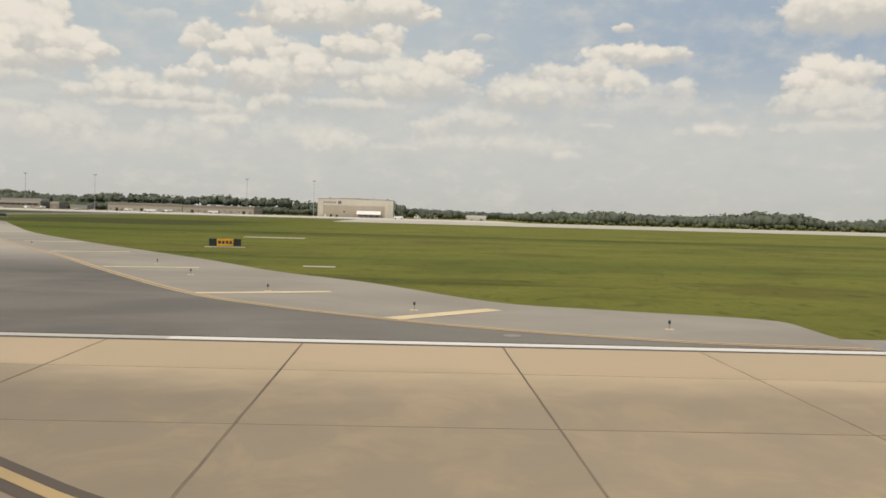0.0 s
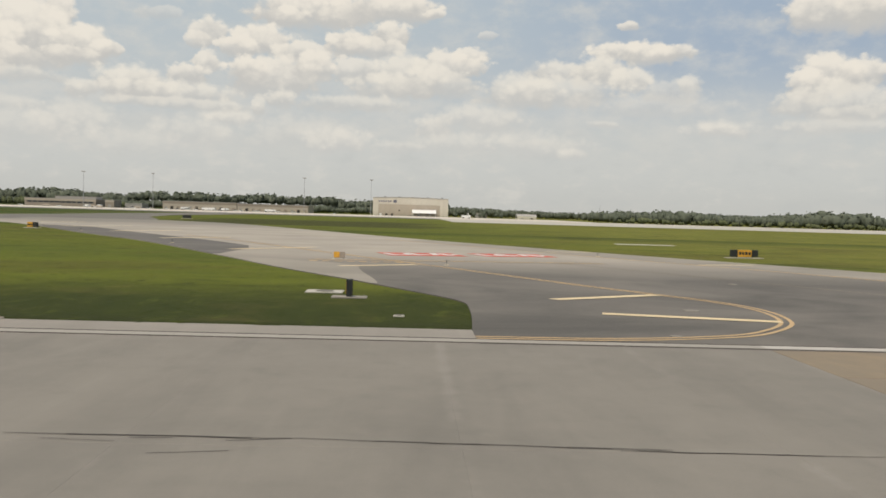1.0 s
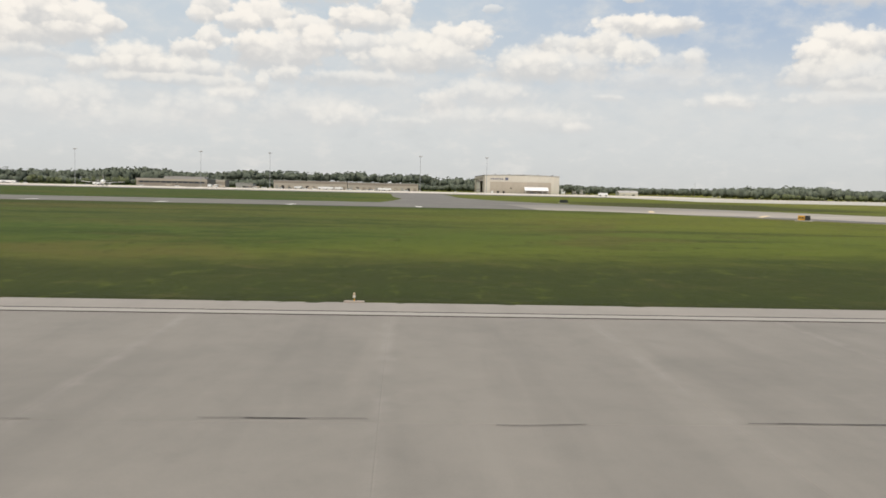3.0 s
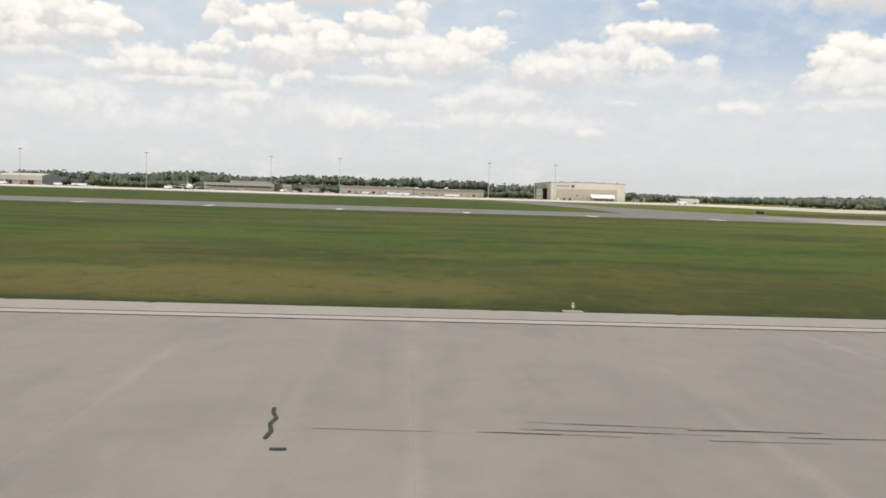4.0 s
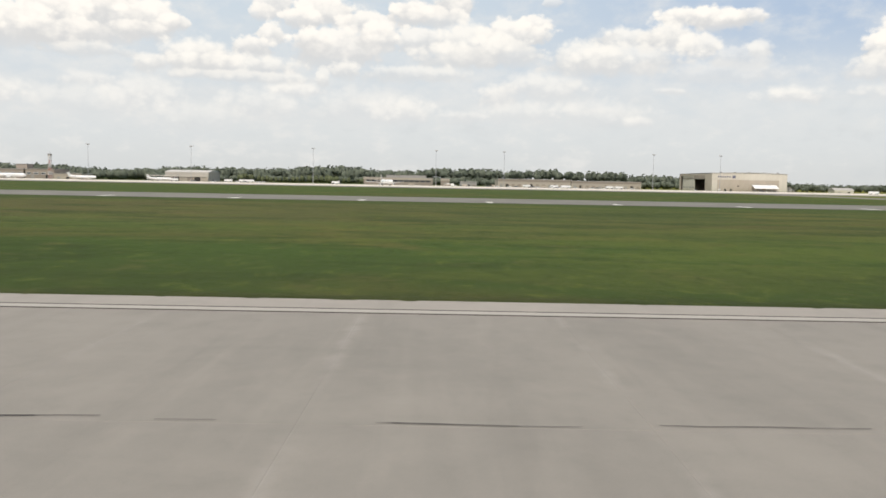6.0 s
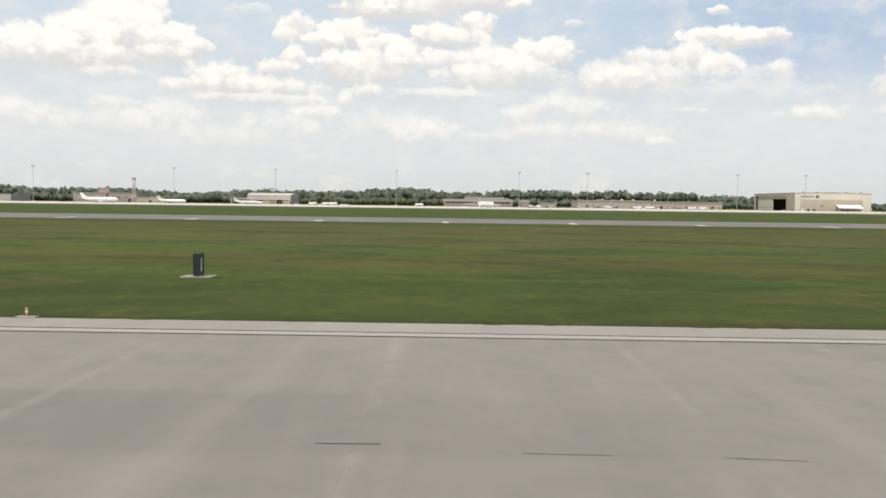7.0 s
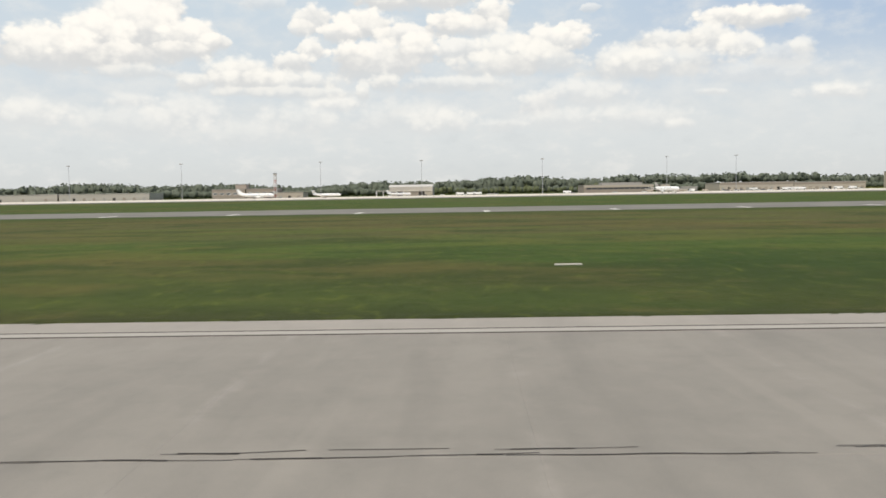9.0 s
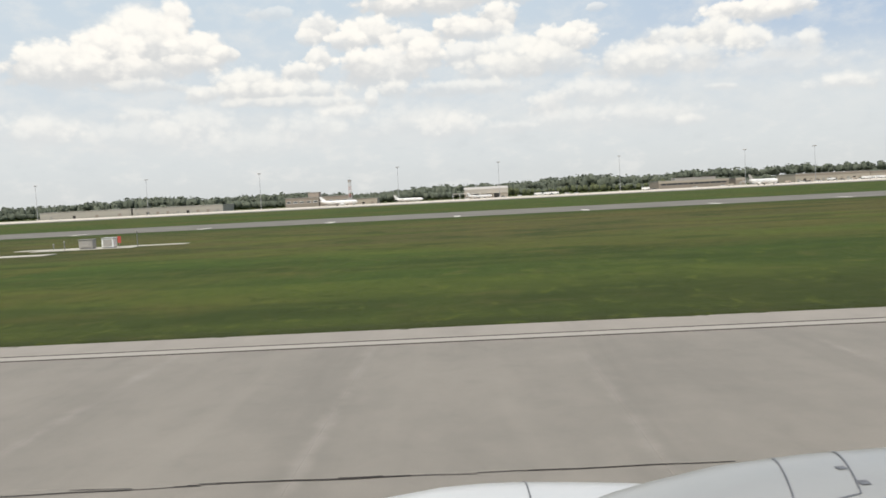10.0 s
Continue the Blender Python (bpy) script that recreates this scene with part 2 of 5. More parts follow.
    c = n.mix(n.math("MULTIPLY", n.ramp(patch, 0.52, 0.75), 0.45), c, (0.115, 0.098, 0.036))
    c = n.mix(n.math("MULTIPLY", n.ramp(patch, 0.48, 0.28), 0.35), c, (0.038, 0.056, 0.014))
    c = n.mix(n.math("MULTIPLY", n.ramp(clump, 0.52, 0.72), 0.6), c, (0.1, 0.12, 0.022))
    c = n.mix(n.math("MULTIPLY", n.ramp(clump, 0.46, 0.3), 0.6), c, (0.028, 0.04, 0.009))
    c = n.mix(n.math("MULTIPLY", n.ramp(fine, 0.45, 0.75), 0.4), c, (0.03, 0.045, 0.01))
    n.bump(fine, 0.8, 0.06)
    return n.finish(c, 0.95, 0.0, 0.1)


def leaf_clumps(name, color, other, tip, passing=0.45):
    """Leaves in clumps: each clump its own green, with light coming through them."""
    n = Nodes(name)
    r = n.add("ShaderNodeNewGeometry").outputs["Random Per Island"]
    c = n.mix(r, color, other)
    c = n.mix(n.math("MULTIPLY", n.ramp(n.noise(0.9, 4), 0.5, 0.75), 0.5), c, tip)
    n.finish(c, 0.9, 0.0, 0.15)
    t = n.add("ShaderNodeBsdfTranslucent")
    n.put(t.inputs[0], c)
    m = n.add("ShaderNodeMixShader")
    m.inputs[0].default_value = passing
    n.put(m.inputs[1], n.bsdf.outputs[0]), n.put(m.inputs[2], t.outputs[0])
    n.tree.links.new(m.outputs[0], n.tree.nodes["Material Output"].inputs["Surface"])
    return n.mat


def glass(name, color=(0.03, 0.04, 0.05)):
    n = Nodes(name)
    return n.finish(color, 0.08, 0.0, 0.8)


SLAB_TAN = concrete("tan_concrete", (0.36, 0.288, 0.2), (0.262, 0.213, 0.152), (0.44, 0.342, 0.225), random_amount=0.25, east_glare=0.3)
SLAB_GREY = concrete("grey_concrete", (0.253, 0.2315, 0.1965), (0.191, 0.178, 0.1535), (0.273, 0.2475, 0.2105), random_amount=0.05, bands=0.3, lane=0.4)
FIELD_GREY = concrete("grey_concrete_field", (0.253, 0.2315, 0.1965), (0.191, 0.178, 0.1535), (0.273, 0.2475, 0.2105))
SHOULDER = concrete("shoulder_concrete", (0.305, 0.277, 0.238), (0.258, 0.238, 0.207), (0.325, 0.297, 0.252))
PALE_CONCRETE = concrete("pale_concrete", (0.5, 0.47, 0.41), (0.42, 0.4, 0.35), (0.52, 0.49, 0.43))
APRON = concrete("apron_concrete", (0.62, 0.56, 0.48), (0.55, 0.5, 0.43), (0.66, 0.6, 0.5))
GREY_JOINT = concrete("grey_joint", (0.31, 0.28, 0.24), (0.26, 0.24, 0.21), (0.33, 0.3, 0.26))
DARK_JOINT = worn("joint_filler", (0.2, 0.155, 0.11), 0.95, 0.55, 1.6, 6.0)
BORDER = worn("dark_stripe_border", (0.075, 0.06, 0.05), 0.9, 0.4, 0.6, 6.0)
ASPHALT = asphalt("dark_asphalt", (0.17, 0.158, 0.14), (0.115, 0.108, 0.098))
EXIT = asphalt("exit_asphalt", (0.4, 0.36, 0.3), (0.33, 0.3, 0.255), (0.18, 0.165, 0.143), (0.092, 0.087, 0.078))
OLD_ASPHALT = asphalt("old_asphalt", (0.33, 0.3, 0.25), (0.26, 0.238, 0.2))
TAXI_GREY = asphalt("taxiway_asphalt", (0.19, 0.178, 0.155), (0.14, 0.132, 0.116))
SEALANT = worn("crack_sealant", (0.04, 0.034, 0.029), 0.95, 0.3, 2.0, 20.0)
WHITE_PAINT = worn("white_road_paint", (0.74, 0.71, 0.65), 0.75, 0.22, 0.3, 7.0)
GREYED_WHITE = worn("greyed_white_paint", (0.5, 0.47, 0.42), 0.75, 0.2, 0.3, 7.0)
OLD_WHITE = worn("worn_white_paint", (0.34, 0.315, 0.272), 0.75, 0.15, 0.3, 7.0)
CREAM_PAINT = worn("cream_road_paint", (0.72, 0.58, 0.36), 0.75, 0.25, 0.3, 7.0)
FADED_PAINT = worn("faded_road_paint", (0.27, 0.23, 0.165), 0.85, 0.45, 0.5, 5.0)
YELLOW_PAINT = worn("yellow_road_paint", (0.58, 0.41, 0.22), 0.8, 0.35, 0.4, 5.0)
EXIT_YELLOW = worn("worn_yellow_line_paint", (0.44, 0.315, 0.155), 0.8, 0.4, 0.6, 5.0)
BLACK_PAINT = worn("black_road_paint", (0.1, 0.078, 0.06), 0.85, 0.35, 0.4, 5.0)
RED_PAINT = worn("red_road_paint", (0.6, 0.12, 0.08), 0.75, 0.25, 0.4, 7.0)
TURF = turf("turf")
# leaf greens paled and greyed: the haze of distance is in the colour
HAZED_LEAVES = leaf_clumps("hazed_pine_woods", (0.14, 0.162, 0.122), (0.162, 0.182, 0.134), (0.125, 0.148, 0.112), 0.25)
LEAVES_LIGHT = leaf_clumps("broadleaf_woods", (0.13, 0.15, 0.075), (0.16, 0.175, 0.095), (0.1, 0.12, 0.065), 0.2)
BARK = worn("bark", (0.11, 0.08, 0.055), 0.95, 0.4, 2.0, 12.0)
# paler than the other steel, to paint in the haze before far masts
MAST_STEEL = worn("hazed_mast_steel", (0.34, 0.35, 0.36), 0.6, 0.15, 1.0, 10.0, metal=0.2)
STEEL = worn("galvanised_steel", (0.3, 0.3, 0.3), 0.5, 0.2, 1.0, 10.0, metal=0.7)
WHITE_METAL = worn("white_painted_metal", (0.78, 0.78, 0.76), 0.35, 0.1, 0.5, 6.0)
CREAM_WALL = worn("cream_cladding", (0.62, 0.58, 0.49), 0.6, 0.12, 0.15, 2.0, per_piece=0.15)
TAN_WALL = worn("tan_cladding", (0.47, 0.41, 0.33), 0.65, 0.15, 0.15, 2.0, per_piece=0.15)
GREY_WALL = worn("grey_block_wall", (0.36, 0.345, 0.315), 0.8, 0.2, 0.15, 2.0)
PALE_BLOCK = worn("pale_block_wall", (0.46, 0.425, 0.37), 0.8, 0.3, 0.12, 1.2)
BROWN_WALL = worn("brown_block_wall", (0.33, 0.28, 0.23), 0.8, 0.2, 0.15, 2.0)
PALE_ROOF = worn("pale_metal_roof", (0.5, 0.475, 0.43), 0.6, 0.2, 0.2, 3.0)
ROOF = worn("flat_roof", (0.4, 0.38, 0.35), 0.85, 0.25, 0.2, 3.0)
DARK = worn("dark_interior", (0.05, 0.045, 0.04), 0.9, 0.3)
RUBBER = worn("black_rubber", (0.03, 0.03, 0.03), 0.85, 0.2)
SIGN_BLACK = worn("black_sign_panel", (0.02, 0.022, 0.022), 0.45, 0.2, 2.0, 20.0)
SIGN_YELLOW = worn("yellow_sign_panel", (0.68, 0.36, 0.04), 0.5, 0.2, 2.0, 20.0)
SIGN_WHITE = worn("white_sign_paint", (0.75, 0.75, 0.72), 0.5, 0.1, 2.0, 20.0)
RED_METAL = worn("red_painted_metal", (0.5, 0.08, 0.06), 0.5, 0.2, 1.0, 8.0)
TOWER_RED = worn("sun_faded_red_paint", (0.4, 0.13, 0.1), 0.6, 0.25, 1.0, 8.0)
TOWER_WHITE = worn("chalky_white_paint", (0.55, 0.53, 0.5), 0.7, 0.2, 1.0, 8.0)
BLUE_METAL = worn("blue_painted_metal", (0.13, 0.135, 0.19), 0.5, 0.2, 1.0, 8.0)
AMBER_GLASS = worn("amber_lens", (0.5, 0.4, 0.26), 0.2, 0.1, 4.0, 20.0)
BLUE_GLASS = worn("blue_lens", (0.05, 0.055, 0.07), 0.15, 0.1, 4.0, 20.0)
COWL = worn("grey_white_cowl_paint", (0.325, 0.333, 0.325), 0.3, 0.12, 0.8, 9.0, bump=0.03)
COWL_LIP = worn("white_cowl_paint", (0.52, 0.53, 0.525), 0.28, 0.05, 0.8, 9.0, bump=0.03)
WINDOW = glass("window_glass")


# ---- mesh helpers ----
def part(name, bm, material, parent=None, label=""):
    """Links a bmesh as one mesh object under a thing or a part."""
    me = bpy.data.meshes.new(name)
    bm.to_mesh(me)
    bm.free()
    me.materials.append(material)
    ob = new(name, me)
    ob.parent = parent
    if label:
        ob["label"] = label
    return ob


def thing(name, m, label, category, group="", kind=""):
    ob = new(name)
    ob.empty_display_size = 0.2
    ob.matrix_world = m
    return tagged(ob, label, category, group, kind)


def box(bm, x0, x1, y0, y1, z0, z1, bevel=0.0):
    r = bmesh.ops.create_cube(bm, size=1.0, matrix=Matrix.LocRotScale(((x0 + x1) / 2, (y0 + y1) / 2, (z0 + z1) / 2), None, (x1 - x0, y1 - y0, z1 - z0)))
    if bevel:
        edges = list({e for v in r["verts"] for e in v.link_edges})
        bmesh.ops.bevel(bm, geom=edges, offset=bevel, segments=2, affect="EDGES", clamp_overlap=True)
    return bm


def boxed(*a, bevel=0.0):
    return box(bmesh.new(), *a, bevel=bevel)


def tube(bm, p, q, r0, r1, sides=10):
    """A tapered tube from p to q."""
    p, q = Vector(p), Vector(q)
    turn = (q - p).to_track_quat("Z", "Y").to_matrix().to_4x4()
    bmesh.ops.create_cone(bm, cap_ends=True, segments=sides, radius1=r0, radius2=r1, depth=(q - p).length, matrix=Matrix.Translation((p + q) / 2) @ turn)
    return bm


def tubed(p, q, r0, r1, sides=10):
    return tube(bmesh.new(), p, q, r0, r1, sides)


def lathe(bm, profile, sides=16, axis="Z", cap=True):
    """Turns (radius, height) pairs round an axis."""
    rings = []
    for r, h in profile:
        ring = []
        for i in range(sides):
            a = 2 * math.pi * i / sides
            c, s = r * math.cos(a), r * math.sin(a)
            ring.append(bm.verts.new((c, s, h) if axis == "Z" else (h, c, s)))
        rings.append(ring)
    for a, b in zip(rings, rings[1:]):
        for i in range(sides):
            bm.faces.new((a[i], a[(i + 1) % sides], b[(i + 1) % sides], b[i]))
    if cap:
        bm.faces.new(rings[0][::-1])
        bm.faces.new(rings[-1])
    bmesh.ops.recalc_face_normals(bm, faces=bm.faces)
    for f in bm.faces:
        f.smooth = True
    return bm


def plate(outline, z, thick=0.02):
    """A flat sheet with an edge, from an outline seen from above."""
    bm = bmesh.new()
    top = [bm.verts.new((x, y, z)) for x, y in outline]
    low = [bm.verts.new((x, y, z - thick)) for x, y in outline]
    bm.faces.new(top)
    for i in range(len(top)):
        j = (i + 1) % len(top)
        bm.faces.new((top[i], low[i], low[j], top[j]))
    bmesh.ops.recalc_face_normals(bm, faces=bm.faces)
    if max(bm.faces, key=lambda f: f.calc_area()).normal.z < 0:
        bmesh.ops.reverse_faces(bm, faces=bm.faces)
    return bm


def smooth_path(points, n=8):
    """Catmull-Rom through points on the plan."""
    p = [Vector(q) for q in points]
    p = [2 * p[0] - p[1]] + p + [2 * p[-1] - p[-2]]
    out = []
    for i in range(1, len(p) - 2):
        for k in range(n):
            t = k / n
            out.append(0.5 * (2 * p[i] + (p[i + 1] - p[i - 1]) * t + (2 * p[i - 1] - 5 * p[i] + 4 * p[i + 1] - p[i + 2]) * t * t + (3 * p[i] - p[i - 1] - 3 * p[i + 1] + p[i + 2]) * t ** 3))
    out.append(p[-2])
    return out


def ribbon(bm, path, width, z, shift=0.0):
    """A painted line of even width along a path on the plan."""
    pairs = []
    for i, p in enumerate(path):
        d = (path[min(i + 1, len(path) - 1)] - path[max(i - 1, 0)]).normalized()
        s = Vector((-d.y, d.x))
        a, b = p + s * (shift + width / 2), p + s * (shift - width / 2)
        pairs.append((bm.verts.new((a.x, a.y, z)), bm.verts.new((b.x, b.y, z))))
    for (a, b), (c, d) in zip(pairs, pairs[1:]):
        bm.faces.new((a, b, d, c))
    bmesh.ops.recalc_face_normals(bm, faces=bm.faces)
    return bm


def bar(p, q, width, z):
    return ribbon(bmesh.new(), [Vector(p), Vector(q)], width, z)


rng = random.Random(7)

# ---- the sky's distance: a ring of hazy air with cumulus, far behind everything ----
HIGH_CLOUDS = [
    (-4.8, 12.7, 3.5, 1.11, 1), (-6.6, 12.2, 1.6, 0.52, 0.9), (-2.7, 12.5, 1.7, 0.81, 0.9), (0.4, 13.0, 2.7, 0.96, 1), (3.2, 12.6, 0.6, 0.33, 0.9),
    (-14.0, 11.8, 1.3, 0.41, 0.35), (27.3, 12.6, 2.7, 1.26, 1), (29.5, 12.6, 1.9, 1.33, 1), (15.4, 11.9, 0.6, 0.33, 0.9), (6.5, 11.3, 0.6, 0.26, 0.5),
    (-19.9, 11.5, 1.0, 1.26, 1), (-21.8, 10.1, 2.7, 2.07, 1), (-23.9, 9.5, 2.2, 1.63, 1), (-26.3, 8.8, 3.0, 1.26, 1), (-23.0, 8.6, 2.6, 0.74, 0.7),
    (-11.1, 11.0, 1.1, 0.89, 0.9), (-11.8, 10.4, 0.8, 0.52, 0.7), (-18.5, 9.6, 1.6, 1.19, 1), (-17.2, 9.4, 0.9, 0.52, 0.9), (-19.3, 8.9, 1.5, 0.52, 0.7),
]
MIDDLE_CLOUDS = [
    (-7.9, 10.6, 1.9, 0.96, 1), (-9.3, 10.1, 1.3, 0.67, 0.9), (-5.4, 9.9, 1.9, 0.74, 0.9), (0.2, 11.3, 1.3, 0.81, 1), (-2.5, 10.8, 1.3, 0.74, 1),
    (-1.4, 10.5, 2.3, 0.67, 0.8), (14.8, 10.4, 1.6, 0.59, 1), (16.7, 10.3, 1.9, 0.63, 1), (18.2, 10.3, 1.3, 0.48, 0.9), (5.4, 10.1, 1.1, 0.52, 0.9),
    (4.2, 9.5, 2.4, 0.89, 0.95), (27.1, 8.9, 1.7, 1.11, 1), (28.8, 8.8, 1.5, 0.89, 0.95), (25.9, 8.3, 1.3, 1.04, 0.95), (-11.3, 9.1, 0.9, 0.67, 0.9),
    (-12.4, 8.3, 1.4, 0.67, 0.9), (-7.1, 8.6, 2.7, 1.26, 0.95), (-8.7, 8.8, 1.1, 0.81, 0.9), (-4.6, 9.2, 1.3, 0.89, 0.9), (-1.8, 9.0, 1.4, 0.89, 0.8),
]
LOW_CLOUDS = [
    (1.5, 8.9, 2.1, 1.19, 0.95), (0.5, 8.1, 2.7, 0.74, 0.8), (3.5, 8.5, 2.2, 0.89, 0.8), (11.3, 9.2, 2.3, 0.59, 0.9), (13.7, 9.3, 1.6, 0.89, 1),
    (15.6, 8.7, 1.2, 0.67, 0.9), (19.2, 8.4, 0.8, 0.48, 0.7), (18.1, 8.0, 1.9, 0.67, 0.5), (-15.6, 7.6, 2.3, 0.96, 1), (-18.5, 7.0, 1.0, 0.52, 0.8),
    (-13.7, 7.2, 3.5, 0.67, 0.85), (-21.9, 7.5, 2.3, 0.41, 0.6), (8.6, 8.0, 2.3, 1.04, 0.8), (11.3, 8.0, 3.5, 0.81, 0.7), (27.5, 7.3, 3.3, 0.96, 0.8),
    (28.8, 6.5, 2.2, 0.37, 0.5), (-6.6, 7.0, 0.9, 0.48, 0.8), (-8.0, 6.5, 0.4, 0.63, 0.7), (-13.0, 6.4, 4.3, 0.33, 0.6), (-2.1, 6.9, 3.5, 0.48, 0.6),
]
HAZY_CLOUDS = [
    (12.5, 7.3, 1.2, 0.37, 0.6), (17.1, 7.1, 3.5, 0.59, 0.4), (-22.0, 5.8, 1.5, 0.33, 0.4), (3.2, 5.7, 1.0, 0.63, 0.75), (-9.6, 5.7, 1.6, 0.41, 0.6),
    (6.3, 6.2, 2.7, 0.74, 0.6), (21.3, 5.6, 1.7, 0.41, 0.7), (13.9, 5.9, 1.0, 0.22, 0.5), (-18.9, 5.1, 2.2, 0.89, 0.45), (-21.9, 4.5, 3.3, 0.81, 0.35),
    (-12.0, 4.7, 2.3, 0.81, 0.45), (-5.5, 4.8, 3.5, 0.81, 0.38), (-3.1, 4.5, 1.9, 0.59, 0.5), (-15.7, 3.8, 3.0, 0.74, 0.3), (27.5, 5.8, 2.8, 0.44, 0.5),
    (9.6, 4.5, 3.0, 0.67, 0.42), (4.9, 4.5, 2.3, 0.52, 0.38), (12.1, 4.0, 0.8, 0.30, 0.5), (1.0, 4.2, 1.4, 0.37, 0.4), (-27.8, 4.9, 2.0, 0.74, 0.6),
]


def heap_group():
    """One heap of cloud laid over the sky so far: an ellipse with a billowing rim, lit at the top, melting away at the base."""
    tree = bpy.data.node_groups.new("cloud_heap", "ShaderNodeTree")
    names = ["X", "Y", "Bulge", "Sky", "Scale X", "Shift X", "Scale Y", "Shift Y", "Billow", "Rim Low", "Rim High", "Weight", "Grey", "Bright", "Before"]
    for name in names:
        kind = "NodeSocketColor" if name in ("Sky", "Grey", "Bright") else "NodeSocketFloat"
        tree.interface.new_socket(name, in_out="INPUT", socket_type=kind)
    tree.interface.new_socket("Color", in_out="OUTPUT", socket_type="NodeSocketColor")
    tree.interface.new_socket("After", in_out="OUTPUT", socket_type="NodeSocketFloat")
    n = Nodes("cloud_heap", tree)
    given = dict(zip(names, n.add("NodeGroupInput").outputs))
    # each heap leans a hair on the one laid before it, so that they are worked out in turn
    dx = n.math("MULTIPLY_ADD", n.math("ADD", given["X"], given["Before"]), given["Scale X"], given["Shift X"])
    up = n.math("MULTIPLY_ADD", n.math("ADD", given["Y"], given["Before"]), given["Scale Y"], given["Shift Y"])
    d = n.math("SQRT", n.math("MULTIPLY_ADD", dx, dx, n.math("MULTIPLY", up, up)))
    k = n.math("SUBTRACT", n.math("MULTIPLY", given["Bulge"], given["Billow"]), d)
    body = n.ramp(k, given["Rim Low"], given["Rim High"])
    lit = n.ramp(n.math("MULTIPLY_ADD", given["Bulge"], 0.8, up), -0.55, 0.55)
    cover = n.math("MULTIPLY", n.math("MULTIPLY", body, n.ramp(up, -1.25, -0.2)), given["Weight"], clamp=True)
    out = n.add("NodeGroupOutput")
    n.put(out.inputs[0], n.mix(cover, given["Sky"], n.mix(lit, given["Grey"], given["Bright"])))
    n.put(out.inputs[1], n.math("MULTIPLY", cover, 1e-6))
    return tree


def cloud_material():
    """Heaped clouds laid one before the other: every heap has a crisp, sunlit, billowing top and a grey base that melts into the haze."""
    n = Nodes("hazy_sky_with_cumulus")
    uv_node = n.add("ShaderNodeUVMap")
    uv_node.uv_map = "sky"
    uv = uv_node.outputs[0]
    sep = n.add("ShaderNodeSeparateXYZ")
    n.put(sep.inputs[0], uv)
    az, el = sep.outputs[0], sep.outputs[1]

    def at(seed, sx=1.0, sy=1.25):
        m = n.add("ShaderNodeMapping")
        m.inputs["Location"].default_value = (seed, seed * 0.7, seed)
        m.inputs["Scale"].default_value = (sx, sy, 1.0)
        n.put(m.inputs[0], uv)
        return m.outputs[0]

    def flow(scale, detail, seed, rough=0.55, sx=1.0, sy=1.25):
        t = n.add("ShaderNodeTexNoise")
        n.put(t.inputs["Vector"], at(seed, sx, sy))
        t.inputs["Scale"].default_value, t.inputs["Detail"].default_value, t.inputs["Roughness"].default_value = scale, detail, rough
        return n.math("SUBTRACT", t.outputs[0], 0.5)

    def cells(scale, seed):
        """Rounded billows: high in the middle of each cell."""
        t = n.add("ShaderNodeTexVoronoi")
        t.feature = "SMOOTH_F1"
        warp = n.add("ShaderNodeVectorMath")
        warp.operation = "MULTIPLY_ADD"
        w = n.add("ShaderNodeTexNoise")
        n.put(w.inputs["Vector"], at(seed + 9.0))
        w.inputs["Scale"].default_value, w.inputs["Detail"].default_value = scale * 1.1, 4.0
        n.put(warp.inputs[0], w.outputs["Color"])
        warp.inputs[1].default_value = (0.9 / scale, 0.9 / scale, 0.0)
        n.put(warp.inputs[2], at(seed))
        n.put(t.inputs["Vector"], warp.outputs[0])
        t.inputs["Scale"].default_value, t.inputs["Smoothness"].default_value = scale, 0.3
        return n.math("SUBTRACT", 0.42, t.outputs["Distance"])

    big, small = cells(0.85, 2.0), cells(2.1, 6.0)
    fray = flow(2.4, 5, 5.0, 0.6)
    bulge = n.math("ADD", n.math("MULTIPLY", big, 0.75), n.math("MULTIPLY_ADD", fray, 0.5, n.math("MULTIPLY", small, 0.35)))
    x = n.math("MULTIPLY_ADD", bulge, 0.2, n.math("MULTIPLY_ADD", flow(0.7, 3, 3.1), 0.9, az))
    y = n.math("MULTIPLY_ADD", bulge, 0.1, n.math("MULTIPLY_ADD", flow(0.7, 3, 17.7), 0.45, el))

    # air: blue overhead, whiter and hazier towards the horizon, with a torn veil
    veil = n.ramp(n.math("ADD", flow(0.35, 6, 23.0, 0.6, 1.0, 1.7), n.math("MULTIPLY", n.ramp(el, 10.0, 2.0), 0.22)), -0.1, 0.34)
    east = n.ramp(az, -4.0, 24.0)
    blue = n.mix(n.ramp(el, 4.0, 13.0), (0.68, 0.73, 0.768), (0.595, 0.688, 0.775))
    blue = n.mix(n.math("MULTIPLY", n.math("MULTIPLY", east, n.ramp(el, 5.0, 11.0)), 0.65), blue, (0.36, 0.49, 0.7))
    c = n.mix(n.math("MULTIPLY", veil, n.math("MULTIPLY_ADD", east, -0.15, 0.9)), blue, (0.79, 0.805, 0.805))
    c = n.mix(n.ramp(el, 7.0, 1.5), c, (0.705, 0.736, 0.746))
    c = n.mix(n.math("MULTIPLY", n.ramp(el, 3.0, 0.0), 0.7), c, (0.655, 0.67, 0.668))

    low_drift = flow(0.55, 5, 61.0, 0.6, 0.8, 1.5)
    c = n.mix(n.math("MULTIPLY", n.math("MULTIPLY", n.ramp(low_drift, 0.0, 0.25), n.ramp(el, 7.0, 3.0)), 0.55), c, (0.83, 0.825, 0.805))
